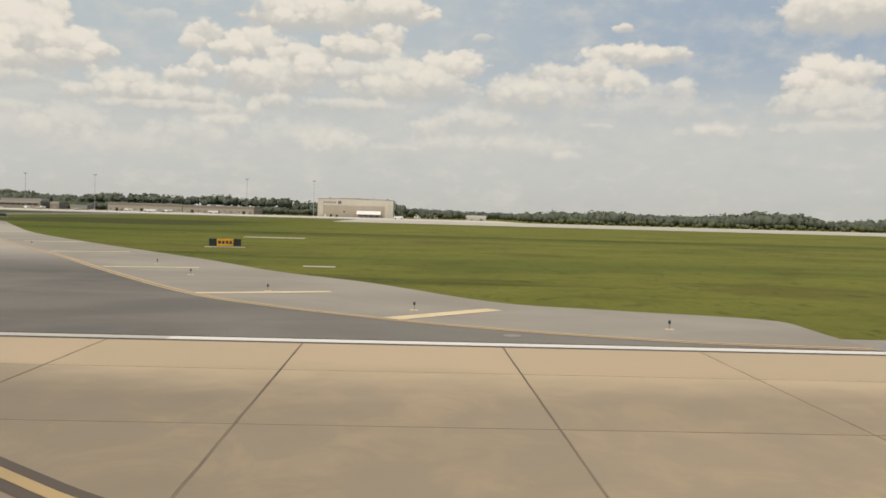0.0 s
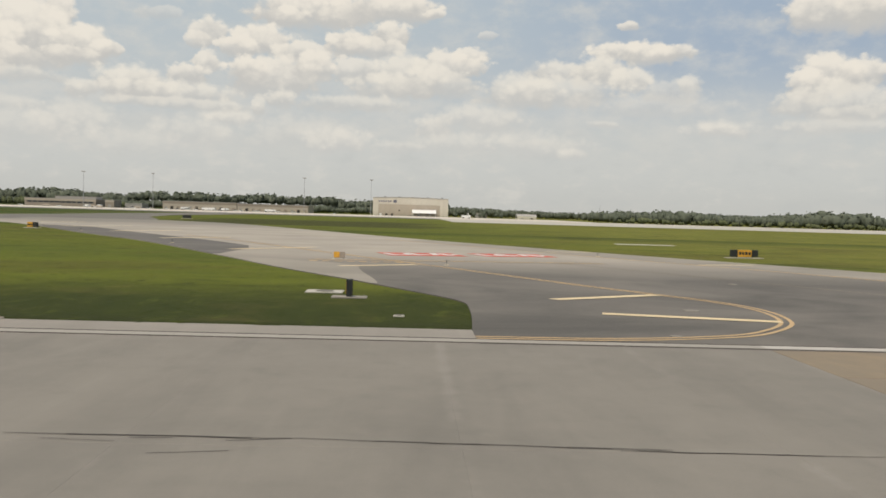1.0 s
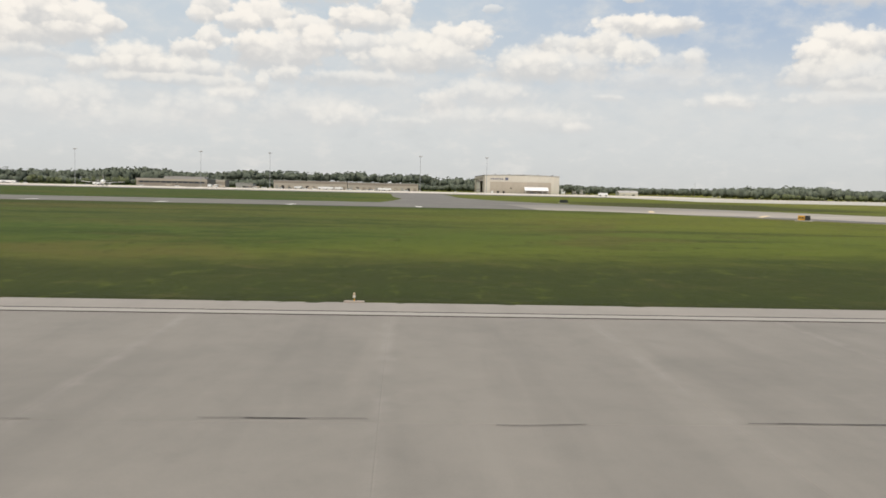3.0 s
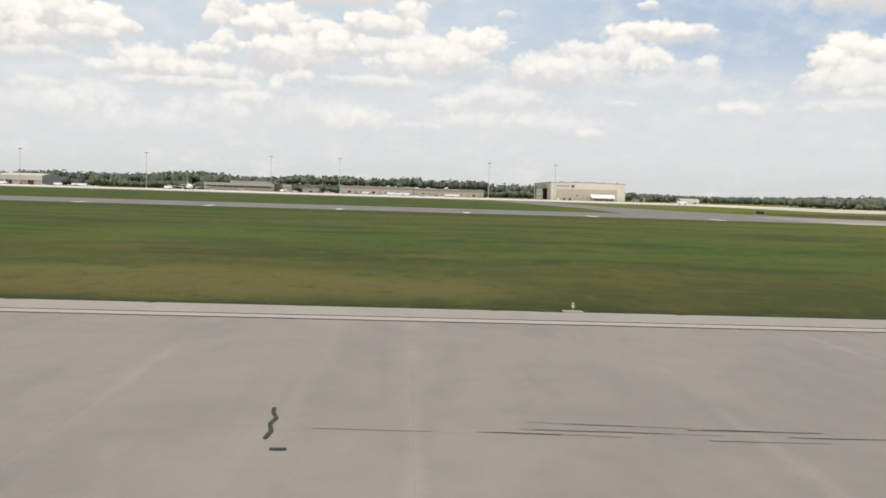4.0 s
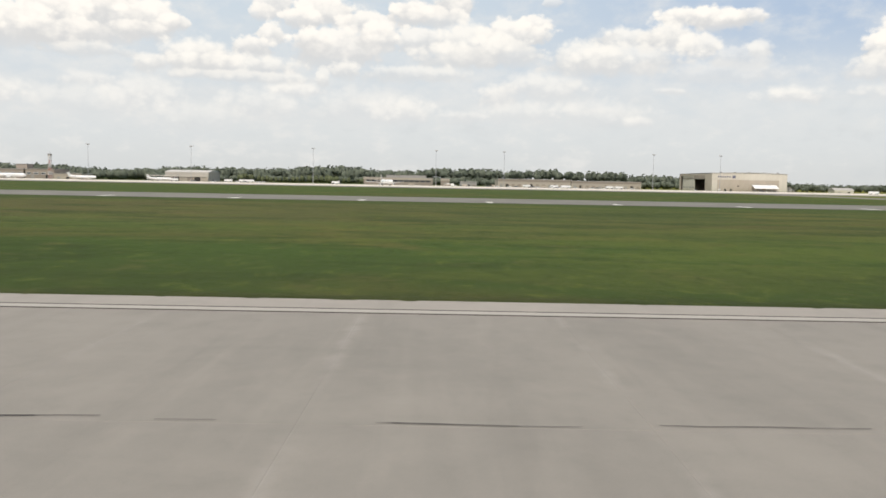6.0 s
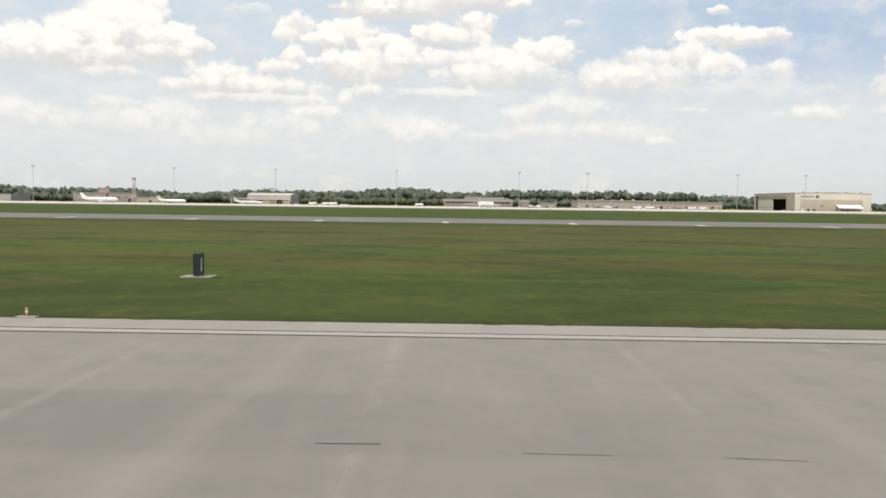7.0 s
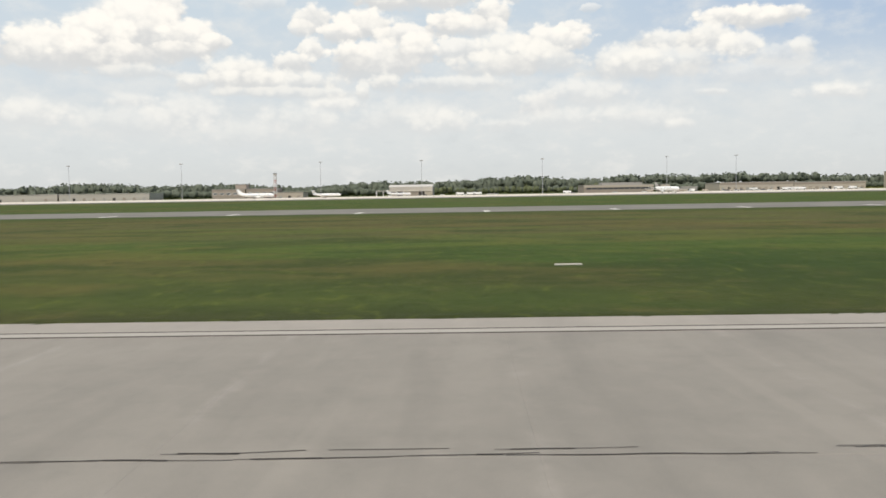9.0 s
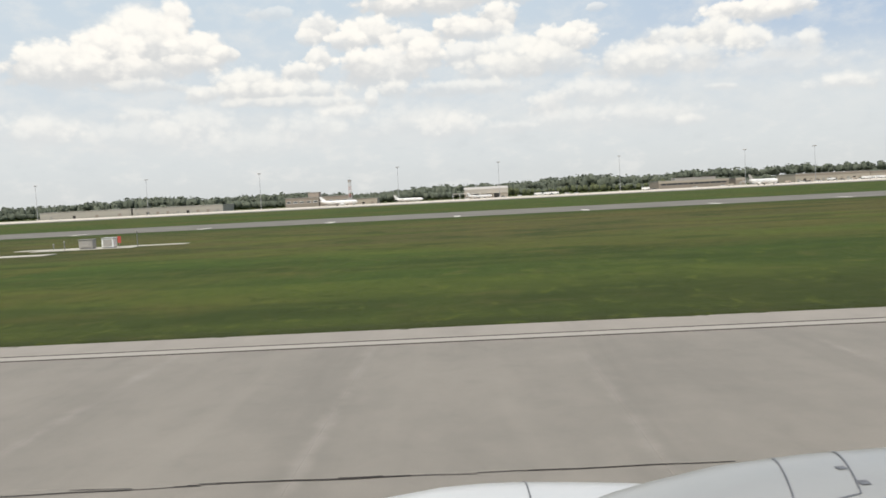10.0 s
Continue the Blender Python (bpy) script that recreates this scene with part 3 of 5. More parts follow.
    c = n.mix(n.math("MULTIPLY", n.math("MULTIPLY", n.ramp(low_drift, 0.0, -0.25), n.ramp(el, 7.0, 3.0)), 0.4), c, (0.62, 0.655, 0.675))
    heap = heap_group()

    def heaps(c, before, table, soft, grey, bright, amount):
        for cx, cy, rx, ry, w in table:
            g = n.add("ShaderNodeGroup")
            g.node_tree = heap
            sx, sy = 1 / (rx * 1.25), 1 / (ry * (1.32 + soft))
            values = (x, y, bulge, c, sx, -cx * sx, sy, -(cy - 0.22 * ry) * sy, min(1.0, 0.85 / ry) * 0.8, -1.06 - soft, -0.76 + soft, w * amount, grey, bright, before)
            for socket, v in zip(g.inputs, values):
                n.put(socket, v)
            c, before = g.outputs
        return c, before

    grey, bright = (0.7, 0.705, 0.708), (1.04, 1.0, 0.935)
    # outside the charted part of the sky the clouds go on at random
    out = n.math("MAXIMUM", n.ramp(n.math("ABSOLUTE", az), 29.0, 35.0), n.ramp(el, 13.0, 15.5))
    wild = n.math("ADD", n.math("MULTIPLY_ADD", flow(0.13, 3, 40.0), 5.0, n.math("SUBTRACT", n.math("MULTIPLY", out, 2.4), 2.5)), bulge)
    c = n.mix(n.ramp(wild, -0.3, 0.6), c, n.mix(n.ramp(bulge, -0.2, 0.4), grey, bright))
    before = n.math("MULTIPLY", wild, 1e-6)
    c, before = heaps(c, before, HAZY_CLOUDS, 0.22, (0.735, 0.745, 0.75), (0.98, 0.955, 0.905), 1.15)
    c, before = heaps(c, before, HIGH_CLOUDS, 0.0, grey, bright, 0.95)
    c, before = heaps(c, before, MIDDLE_CLOUDS, 0.0, grey, bright, 0.95)
    c, before = heaps(c, before, LOW_CLOUDS, 0.08, (0.705, 0.712, 0.715), (1.01, 0.98, 0.92), 0.92)
    e = n.add("ShaderNodeEmission")
    n.put(e.inputs[0], c)
    e.inputs[1].default_value = 1.0
    n.tree.links.new(e.outputs[0], n.tree.nodes["Material Output"].inputs["Surface"])
    n.mat.cycles.emission_sampling = "NONE"
    return n.mat


def sky_ring(radius=4780.0):
    bm = bmesh.new()
    uv = bm.loops.layers.uv.new("sky")
    cx = -176.0
    els = [-1.5, 0, 2, 4, 6, 8, 10, 12, 14, 16, 19, 22, 26, 30]
    grid = {}
    for i in range(-90, 91):
        for j, e in enumerate(els):
            a, b = radians(i * 2), radians(e)
            grid[i, j] = bm.verts.new((cx + radius * math.sin(a) * math.cos(b), radius * math.cos(a) * math.cos(b), radius * math.sin(b)))
    for i in range(-90, 90):
        for j in range(len(els) - 1):
            ks = ((i, j), (i, j + 1), (i + 1, j + 1), (i + 1, j))
            f = bm.faces.new([grid[k] for k in ks])
            for loop, (u, v) in zip(f.loops, ks):
                loop[uv].uv = (u * 2, els[v])
    return tagged(part("backdrop", bm, cloud_material()), "hazy summer sky with white cumulus clouds", "sky", kind="structure")


sky_ring()

# ---- ground ----
bm = bmesh.new()
bmesh.ops.create_circle(bm, cap_ends=True, segments=96, radius=4775.0, matrix=Matrix.Translation((-176, 0, -0.03)))
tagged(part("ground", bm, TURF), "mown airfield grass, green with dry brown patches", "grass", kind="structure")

# ---- runway ----
EDGE = 14.8
X_TAN, X_END = -25.0, -398.0
bm = boxed(-900, 600, -24, EDGE, -0.2, -0.014)
runway = tagged(part("runway", bm, GREY_JOINT), "grey concrete runway with jointed slabs and a white edge stripe", "runway", kind="structure")
part("joint_filler", boxed(X_TAN, 20.6, 5.9, EDGE, -0.03, -0.006), DARK_JOINT, runway, "dark brown filler between tan slabs")
part("slab_field", boxed(-900, X_END, -24, EDGE, -0.1, 0), FIELD_GREY, runway)
part("slab_field", boxed(20.6, 600, -24, EDGE, -0.1, 0), SLAB_TAN, runway)
part("slab_field", boxed(X_END, X_TAN, -24, 1.4, -0.1, 0), FIELD_GREY, runway)
part("slab_field", boxed(X_TAN, 20.6, -24, 5.9, -0.1, 0), SLAB_TAN, runway)


def slab_mesh(name, w, d, material, gap, chamfer, deep, seed=0):
    """One slab with chamfered edges; with a seed, its edges are spalled and uneven."""
    bm = bmesh.new()
    a, b = (w - gap) / 2, (d - gap * (2.4 if seed else 1.0)) / 2
    ring = [(-1, -1), (1, -1), (1, 1), (-1, 1)]
    if seed:
        r = random.Random(seed)
        n_x, n_y = 5, 9
        ring = [(-1 + 2 * i / n_x, -1) for i in range(n_x)] + [(1, -1 + 2 * i / n_y) for i in range(n_y)]
        ring += [(-u, -v) for u, v in ring]
        ring = [(u * (1 - r.uniform(0, 0.0035) * (abs(u) == 1)), v * (1 - r.uniform(0, 0.0035) * (abs(v) == 1))) for u, v in ring]
    m = len(ring)
    lo = [bm.verts.new((x * a, y * b, -deep)) for x, y in ring]
    hi = [bm.verts.new((x * (a - chamfer), y * (b - chamfer), 0.0)) for x, y in ring]
    bm.faces.new(hi)
    for i in range(m):
        bm.faces.new((lo[i], lo[(i + 1) % m], hi[(i + 1) % m], hi[i]))
    me = bpy.data.meshes.new(name)
    bm.to_mesh(me)
    bm.free()
    me.materials.append(material)
    return me


# ---- paved surfaces beyond the edge ----
STRIPE_IN, STRIPE_OUT, GRASS_EDGE = 14.92, 15.28, 16.55
shoulder = part("pavement", boxed(-900, -30.0, EDGE + 0.002, GRASS_EDGE, -0.1, -0.002), SHOULDER)
tagged(shoulder, "light concrete runway shoulder beside the grass", "runway shoulder", kind="structure")
shoulder2 = part("pavement", boxed(8.5, 600, EDGE + 0.002, 16.9, -0.1, -0.002), SHOULDER)
tagged(shoulder2, "light concrete runway shoulder beside the grass", "runway shoulder", kind="structure")

LEFT = smooth_path([(-30.0, 16.5), (-29.85, 18.7), (-29.78, 20.9), (-29.86, 21.8), (-30.3, 23.0), (-31.6, 25.4), (-33.0, 28.0), (-36.0, 33.0), (-40.3, 41.3), (-47.6, 54.5), (-56.0, 67.0), (-66.0, 83.0), (-74.0, 93.5), (-82.0, 96.5)], 5)
RIGHT = smooth_path([(8.4, 16.9), (8.6, 18.6), (8.2, 20.1), (4.8, 21.4), (2.2, 22.8), (-1.3, 28.3), (-4.8, 32.4), (-8.6, 38.6), (-13.4, 45.6), (-18.8, 53.5), (-29.5, 70.5), (-42.0, 95.0), (-54.0, 118.0), (-66.0, 129.0)], 5)
outline = [(-30.0, EDGE + 0.004)] + [tuple(p) for p in LEFT] + [(-82.0, 127.0)] + [tuple(p) for p in reversed(RIGHT)] + [(8.4, EDGE + 0.004)]
exit_way = tagged(part("road", plate(outline, 0.0, 0.05), EXIT), "dark asphalt exit taxiway curving away from the runway", "taxiway", kind="structure")
# darker paving along one edge of the exit
def offset(path, d):
    out = []
    for i, p in enumerate(path):
        t = (path[min(i + 1, len(path) - 1)] - path[max(i - 1, 0)]).normalized()
        out.append(p + Vector((-t.y, t.x)) * d)
    return out


def paved_strip(y0, y1, deep, material, label):
    rim = [p for p in LEFT if y0 < p.y < y1]
    inner = [p + (q - p) * min(1.0, 0.06 + (p.y - rim[0].y) / 7.0, 0.2 + (rim[-1].y - p.y) / 5.0) for p, q in zip(rim, offset(rim, -deep))]
    part("paved_strip", plate([tuple(p) for p in rim] + [tuple(p) for p in reversed(inner)], 0.004, 0.01), material, exit_way, label)


paved_strip(41.0, 86.0, 4.6, ASPHALT, "darker grey asphalt patch along the edge")
paved_strip(26.5, 41.0, 3.4, OLD_ASPHALT, "old pale asphalt along the edge")

tagged(part("road", boxed(-1200, -81.9, 97.0, 124.5, -0.08, -0.001), TAXI_GREY), "grey asphalt parallel taxiway between grass strips", "taxiway", kind="structure")
link = plate([(-100.0, 124.3), (-66.0, 124.3), (-70.0, 138.0), (-79.0, 165.0), (-84.0, 200.0), (-83.0, 300.2), (-101.0, 300.2), (-99.0, 200.0), (-97.0, 165.0), (-98.5, 140.0)], -0.002, 0.06)
tagged(part("road", link, TAXI_GREY), "grey asphalt taxiway link leading to the apron", "taxiway", kind="structure")
tagged(part("road", boxed(-1500, -20, 300, 345, -0.1, -0.004), TAXI_GREY), "distant grey asphalt taxiway", "taxiway", kind="structure")
tagged(part("road", boxed(-19.8, 1500, 225, 345, -0.1, -0.004), PALE_CONCRETE), "distant pale concrete taxiway in front of the woods", "taxiway", kind="structure")
tagged(part("pavement", boxed(-1600, 48, 345.2, 486, -0.1, 0.0), APRON), "bright sunlit concrete apron in front of the hangars", "apron", kind="structure")
tagged(part("pavement", boxed(48.2, 1600, 345.2, 366, -0.1, 0.0), APRON), "bright concrete strip in front of the woods", "apron", kind="structure")

# ---- painted lines ----
def stripe(x0, x1, material, label):
    s = part("trim", boxed(x0, x1, STRIPE_IN, STRIPE_OUT, -0.01, 0.004), material)
    tagged(s, label, "painted line", kind="structure")
    for y in (STRIPE_IN - 0.04, STRIPE_OUT + 0.04):
        part("dark_border", boxed(x0, x1, y - 0.035, y + 0.035, -0.01, 0.006), BORDER, s, "thin dark edge of the stripe")


stripe(-4.0, 600, WHITE_PAINT, "bright white runway edge stripe")
stripe(-25.0, -4.0, GREYED_WHITE, "greyed white runway edge stripe")
stripe(-900, -25.0, OLD_WHITE, "faded white runway edge stripe with thin dark edges")


def painted(name, shapes, material, label, group=""):
    bm = bmesh.new()
    for path, width, z, shift in shapes:
        ribbon(bm, path, width, z, shift)
    return tagged(part(name, bm, material), label, "painted line", group, kind="structure")


edge_r = smooth_path([(8.5, 15.55), (6.0, 15.8), (4.4, 16.2), (2.0, 17.1), (-0.4, 18.5), (-3.1, 20.5), (-5.8, 23.4), (-10.4, 30.8), (-15.5, 39.6), (-22.0, 50.0), (-33.0, 69.0)])
outer = [p for p in edge_r if p.y < 69.0]
inner = [p for p in RIGHT if 19.0 < p.y < 71.0]
part("paved_strip", plate([tuple(p) for p in outer] + [tuple(p) for p in reversed(inner)] + [(8.55, 17.6)], 0.004, 0.01), OLD_ASPHALT, exit_way, "old pale asphalt shoulder outside the yellow line")
painted("yellow_edge_line", [(edge_r, 0.1, 0.008, 0.1), (edge_r, 0.1, 0.008, -0.1)], YELLOW_PAINT, "double yellow taxiway edge line on asphalt")
edge_l = smooth_path([(-30.0, 15.5), (-27.4, 15.65), (-25.1, 16.4), (-23.9, 17.4), (-22.9, 19.0), (-22.5, 21.2), (-22.9, 23.2), (-24.3, 25.6), (-26.2, 28.8), (-29.5, 35.0), (-32.0, 39.4), (-41.1, 55.8), (-48.0, 67.0)])
painted("yellow_edge_line", [(edge_l, 0.1, 0.008, 0.11), (edge_l, 0.1, 0.008, -0.11)], YELLOW_PAINT, "double yellow taxiway edge line in a tight bend")
mid_a = smooth_path([(1.5, 4.2), (-1.0, 5.6), (-2.3, 6.48), (-3.0, 7.05), (-3.95, 7.9), (-5.0, 8.95), (-6.1, 10.1), (-7.35, 11.7), (-8.4, 13.0), (-9.5, 14.75), (-12.4, 19.9), (-17.0, 28.5), (-24.4, 41.0)])
mid_b = smooth_path([(-3.2, 4.6), (-3.9, 5.9), (-4.6, 7.0), (-5.0, 7.6), (-5.6, 8.55), (-6.3, 9.75), (-7.35, 11.7)])
painted("dark_line_border", [(mid_a[:57], 0.42, 0.005, 0.0), (mid_b, 0.42, 0.0055, 0.0)], BLACK_PAINT, "dark brown border of the exit line")
painted("dark_line_border", [(mid_a[56:73], 0.08, 0.005, 0.15), (mid_a[56:73], 0.08, 0.005, -0.15)], BLACK_PAINT, "worn dark border where the exit line fades")
painted("yellow_exit_line", [(mid_a[:57], 0.14, 0.009, 0.0), (mid_b, 0.16, 0.0095, 0.0)], EXIT_YELLOW, "yellow lead-off lines joining on the concrete")
painted("pale_exit_line", [(mid_a[56:73], 0.1, 0.0085, 0.0)], FADED_PAINT, "faded end of the yellow lead-off line")
painted("pale_exit_line", [(mid_a[72:], 0.09, 0.0085, 0.0)], FADED_PAINT, "faded taxiway centre line on asphalt")

BARS = [
    ((-22.9, 53.4), (-19.8, 54.6), 0.4), ((-17.0, 42.6), (-13.7, 43.9), 0.4), ((-11.1, 32.6), (-7.8, 33.3), 0.4), ((-5.5, 23.2), (-2.1, 24.5), 0.42), ((-0.3, 18.5), (2.1, 20.8), 0.5),
    ((-27.4, 22.9), (-24.1, 25.0), 0.4), ((-26.8, 19.8), (-23.0, 19.0), 0.4), ((-33.9, 34.6), (-30.9, 36.6), 0.42), ((-40.5, 46.0), (-36.6, 51.0), 0.45),
    ((-47.6, 59.0), (-44.0, 64.0), 0.5), ((-55.0, 71.5), (-51.1, 77.9), 0.6), ((-63.0, 82.5), (-59.0, 90.0), 0.6), ((-70.4, 93.0), (-68.0, 101.6), 0.6),
]
for p, q, w in BARS:
    tagged(part("shoulder_bar", bar(p, q, w, 0.012), CREAM_PAINT), "cream painted shoulder bar on the taxiway", "painted bar", "taxiway shoulder bars", kind="structure")
for k in range(23):
    x = -296.0 - 8 * 14.35 + k * 14.35
    tagged(part("shoulder_bar", bar((x, 97.4), (x, 102.0), 0.7, 0.01), WHITE_PAINT), "white painted bar at the taxiway's edge", "painted bar", "parallel taxiway bars", kind="structure")

# red holding-position panels with white writing that cannot be read
u, v = Vector((0.96, 0.27)), Vector((-0.27, 0.96))
for start in (Vector((-32.1, 43.8)), Vector((-27.2, 45.4))):
    c = [start, start + u * 4.1, start + u * 4.1 + v * 3.0, start + v * 3.0]
    red = tagged(part("red_marking", plate([tuple(p) for p in c], 0.012, 0.006), RED_PAINT), "red painted holding marking with white characters", "painted sign", "red ground markings", kind="structure")
    bm = bmesh.new()
    for k in range(5):
        a = start + u * (0.35 + 0.75 * k + 0.12 * math.sin(2.3 * k)) + v * (0.6 + 0.25 * (k % 2))
        ribbon(bm, [a, a + v * 1.7 + u * (0.3 if k % 2 else -0.1)], 0.36, 0.017)
        if k % 2 == 0:
            ribbon(bm, [a + u * 0.1 + v * 0.3, a + u * 0.62 + v * (0.3 + 0.2 * k)], 0.3, 0.0175)
    part("white_bars", bm, SIGN_WHITE, red, "white painted bars")
bm = bmesh.new()
for k in range(9):
    a = Vector((-35.4 + 0.52 * k, 37.55 + 0.05 * k))
    ribbon(bm, [a, a + Vector((0.33, 0.03))], 0.35, 0.014)
tagged(part("holding_line", bm, YELLOW_PAINT), "dashed yellow holding line across the taxiway", "painted line", kind="structure")
painted("holding_line", [([Vector((-35.6, 38.5)), Vector((-22.0, 41.2))], 0.14, 0.014, 0.0), ([Vector((-35.3, 38.9)), Vector((-22.0, 41.6))], 0.14, 0.014, 0.0)], YELLOW_PAINT, "solid yellow holding lines across the taxiway")
for x, y, r in ((-24.4, 20.9, 0.32), (-26.2, 16.2, 0.2), (2.0, 16.2, 0.3), (-20.0, 30.0, 0.25)):
    bm = bmesh.new()
    bmesh.ops.create_cone(bm, cap_ends=True, segments=20, radius1=r * 0.6, radius2=r * 0.57, depth=0.02, matrix=Matrix.Translation((x, y, 0.012)))
    tagged(part("inset_light_cover", bm, SLAB_GREY), "round pale cover set in the asphalt", "ground cover", "covers in the asphalt")

# ---- dark sealed cracks along the runway's lengthwise joint ----
FIRST_CRACKS = [
    (-26.7, 8.06, -29.2, 8.13), (-27.6, 8.10, -27.9, 8.10), (-28.7, 8.20, -29.7, 8.23), (-28.7, 8.16, -32.1, 8.35), (-30.5, 8.26, -31.0, 8.26),
    (-32.1, 8.35, -35.0, 8.38), (-32.3, 8.36, -32.9, 8.25), (-32.8, 7.89, -33.5, 7.77), (-33.4, 8.30, -33.8, 8.29), (-33.9, 8.16, -34.6, 8.19),
    (-41.9, 8.07, -51.2, 8.28), (-57.7, 8.07, -59.3, 8.11), (-60.8, 8.18, -67.1, 8.21), (-64.7, 8.45, -65.7, 8.40), (-64.9, 7.72, -65.6, 7.72),
    (-74.8, 8.01, -76.0, 8.13), (-76.0, 8.09, -77.7, 8.18), (-77.9, 8.10, -79.0, 8.14), (-77.9, 8.16, -79.3, 8.23), (-79.0, 8.21, -81.4, 8.25),
    (-79.5, 8.13, -80.2, 8.09), (-81.0, 8.42, -81.9, 8.42), (-81.1, 8.06, -82.4, 8.11), (-82.3, 8.23, -83.8, 8.20), (-82.3, 8.03, -83.7, 8.08),
]
SECOND_CRACKS = [
    (-125.5, 8.02, -126.8, 8.07), (-126.4, 8.25, -127.7, 8.24), (-126.5, 7.86, -127.6, 7.90), (-127.4, 8.08, -129.3, 8.17), (-127.6, 8.29, -129.2, 8.44),
    (-128.3, 7.97, -129.7, 8.06), (-130.1, 8.04, -131.2, 8.06), (-143.8, 7.90, -144.3, 7.83), (-146.4, 7.96, -147.4, 8.01), (-148.1, 8.04, -148.4, 7.94),
    (-149.3, 7.96, -150.1, 7.93), (-150.8, 8.04, -151.0, 8.07), (-150.9, 7.94, -151.7, 7.97), (-161.5, 8.02, -162.7, 8.08), (-163.1, 8.08, -163.8, 8.10),
    (-163.7, 7.97, -166.0, 7.99), (-166.5, 8.09, -169.1, 8.04), (-179.7, 7.88, -180.3, 7.87), (-180.8, 7.97, -184.0, 8.03), (-184.0, 8.02, -184.6, 7.90),
    (-184.7, 7.89, -185.2, 7.92),
]
THIRD_CRACKS = [
    (-185.4, 7.77, -185.7, 7.77), (-185.7, 7.77, -186.0, 7.88), (-234.2, 8.08, -234.9, 8.11), (-235.9, 8.13, -236.7, 8.16), (-238.0, 8.37, -238.6, 8.37),
    (-251.9, 8.53, -252.8, 8.45), (-252.8, 8.49, -253.8, 8.59), (-253.4, 8.33, -256.1, 8.37), (-254.5, 8.52, -255.3, 8.56), (-255.6, 8.49, -256.3, 8.49),
    (-256.4, 8.35, -256.9, 8.38), (-256.5, 8.46, -258.0, 8.49), (-257.6, 8.30, -258.3, 8.36), (-258.0, 8.45, -258.7, 8.34), (-258.6, 8.25, -259.9, 8.34),
    (-258.8, 8.49, -259.3, 8.52), (-259.0, 8.44, -260.1, 8.46), (-271.6, 8.28, -273.1, 8.30), (-272.3, 8.09, -273.4, 8.11), (-272.9, 8.33, -274.4, 8.28),
    (-273.9, 8.17, -275.0, 8.21), (-274.1, 8.41, -274.7, 8.35),
]
LAST_CRACKS = [
    (-274.9, 8.34, -276.1, 8.32), (-275.9, 8.16, -277.9, 8.07), (-277.9, 8.05, -279.2, 8.04), (-290.2, 8.29, -291.7, 8.29), (-290.9, 8.16, -292.5, 8.19),
    (-291.6, 8.33, -292.9, 8.37), (-292.8, 8.27, -293.3, 8.23), (-293.1, 8.37, -295.5, 8.37), (-294.3, 8.33, -295.3, 8.26), (-295.3, 8.30, -296.1, 8.29),
    (-295.8, 8.22, -296.7, 7.95), (-296.6, 8.28, -297.4, 8.21), (-297.5, 8.04, -298.1, 8.08), (-308.9, 8.31, -309.5, 8.31), (-309.9, 8.13, -312.6, 8.15),
    (-311.4, 8.35, -312.7, 8.31), (-312.3, 8.21, -313.6, 8.13), (-313.1, 8.36, -314.2, 8.34), (-313.6, 8.12, -315.0, 8.09), (-314.4, 8.34, -315.7, 8.25),
    (-315.0, 8.08, -316.3, 8.08), (-316.2, 8.07, -317.4, 8.08), (-329.4, 8.21, -329.7, 8.20), (-331.9, 8.16, -332.7, 8.16), (-332.9, 8.15, -336.8, 8.07),
    (-336.3, 7.86, -336.6, 7.85), (-349.9, 8.08, -352.1, 8.04), (-352.1, 8.02, -354.5, 8.04), (-354.3, 8.02, -354.6, 8.02), (-354.5, 8.00, -356.5, 7.90),
]
# stretches whose cracks are all in the tables above
CHARTED = [(-26.2, -35.3), (-42.3, -51), (-57.4, -66.3), (-75.3, -83.5), (-125.7, -134.1), (-143.1, -151.6), (-160.9, -169), (-178.7, -186.7), (-233, -241.9), (-251, -260.1), (-270.4, -279.3), (-289.6, -298.4), (-308.9, -317.8), (-328.5, -337.5), (-348.2, -357.6)]
bm = bmesh.new()


def crack(x0, y0, x1, y1, width, z, sway=0.035):
    """A wavering line of sealant, uneven in width, from one place on the plan to the other."""
    n_pts = max(4, int(abs(x1 - x0) / 0.14))
    path = []
    for i in range(n_pts + 1):
        f = i / n_pts
        px = x0 + (x1 - x0) * f
        wave = sway * noise.noise((px * 1.3, y0 * 9.0, 3.0)) + 0.006 * noise.noise((px * 6.0, y0, 8.0))
        path.append(Vector((px, y0 + (y1 - y0) * f + wave)))
    for i in range(0, n_pts, 4):
        taper = 0.55 if i == 0 or i + 4 >= n_pts else 1.0
        ribbon(bm, path[i:i + 5], width * taper * rng.uniform(0.8, 1.2), z)


for k, (x0, y0, x1, y1) in enumerate(FIRST_CRACKS + SECOND_CRACKS + THIRD_CRACKS + LAST_CRACKS):
    crack(x0, y0, x1, y1, rng.uniform(0.018, 0.028) * (1.3 if x0 < -250 else 1.0), 0.004 + 0.0006 * (k % 6))
    if x0 < -250 and rng.random() < 0.5:
        f = rng.uniform(0.1, 0.6)
        xa = x0 + (x1 - x0) * f
        ya = y0 + (y1 - y0) * f + rng.choice((-0.03, 0.03))
        crack(xa, ya, xa - rng.uniform(0.2, 0.6), ya, rng.uniform(0.026, 0.042), 0.009)
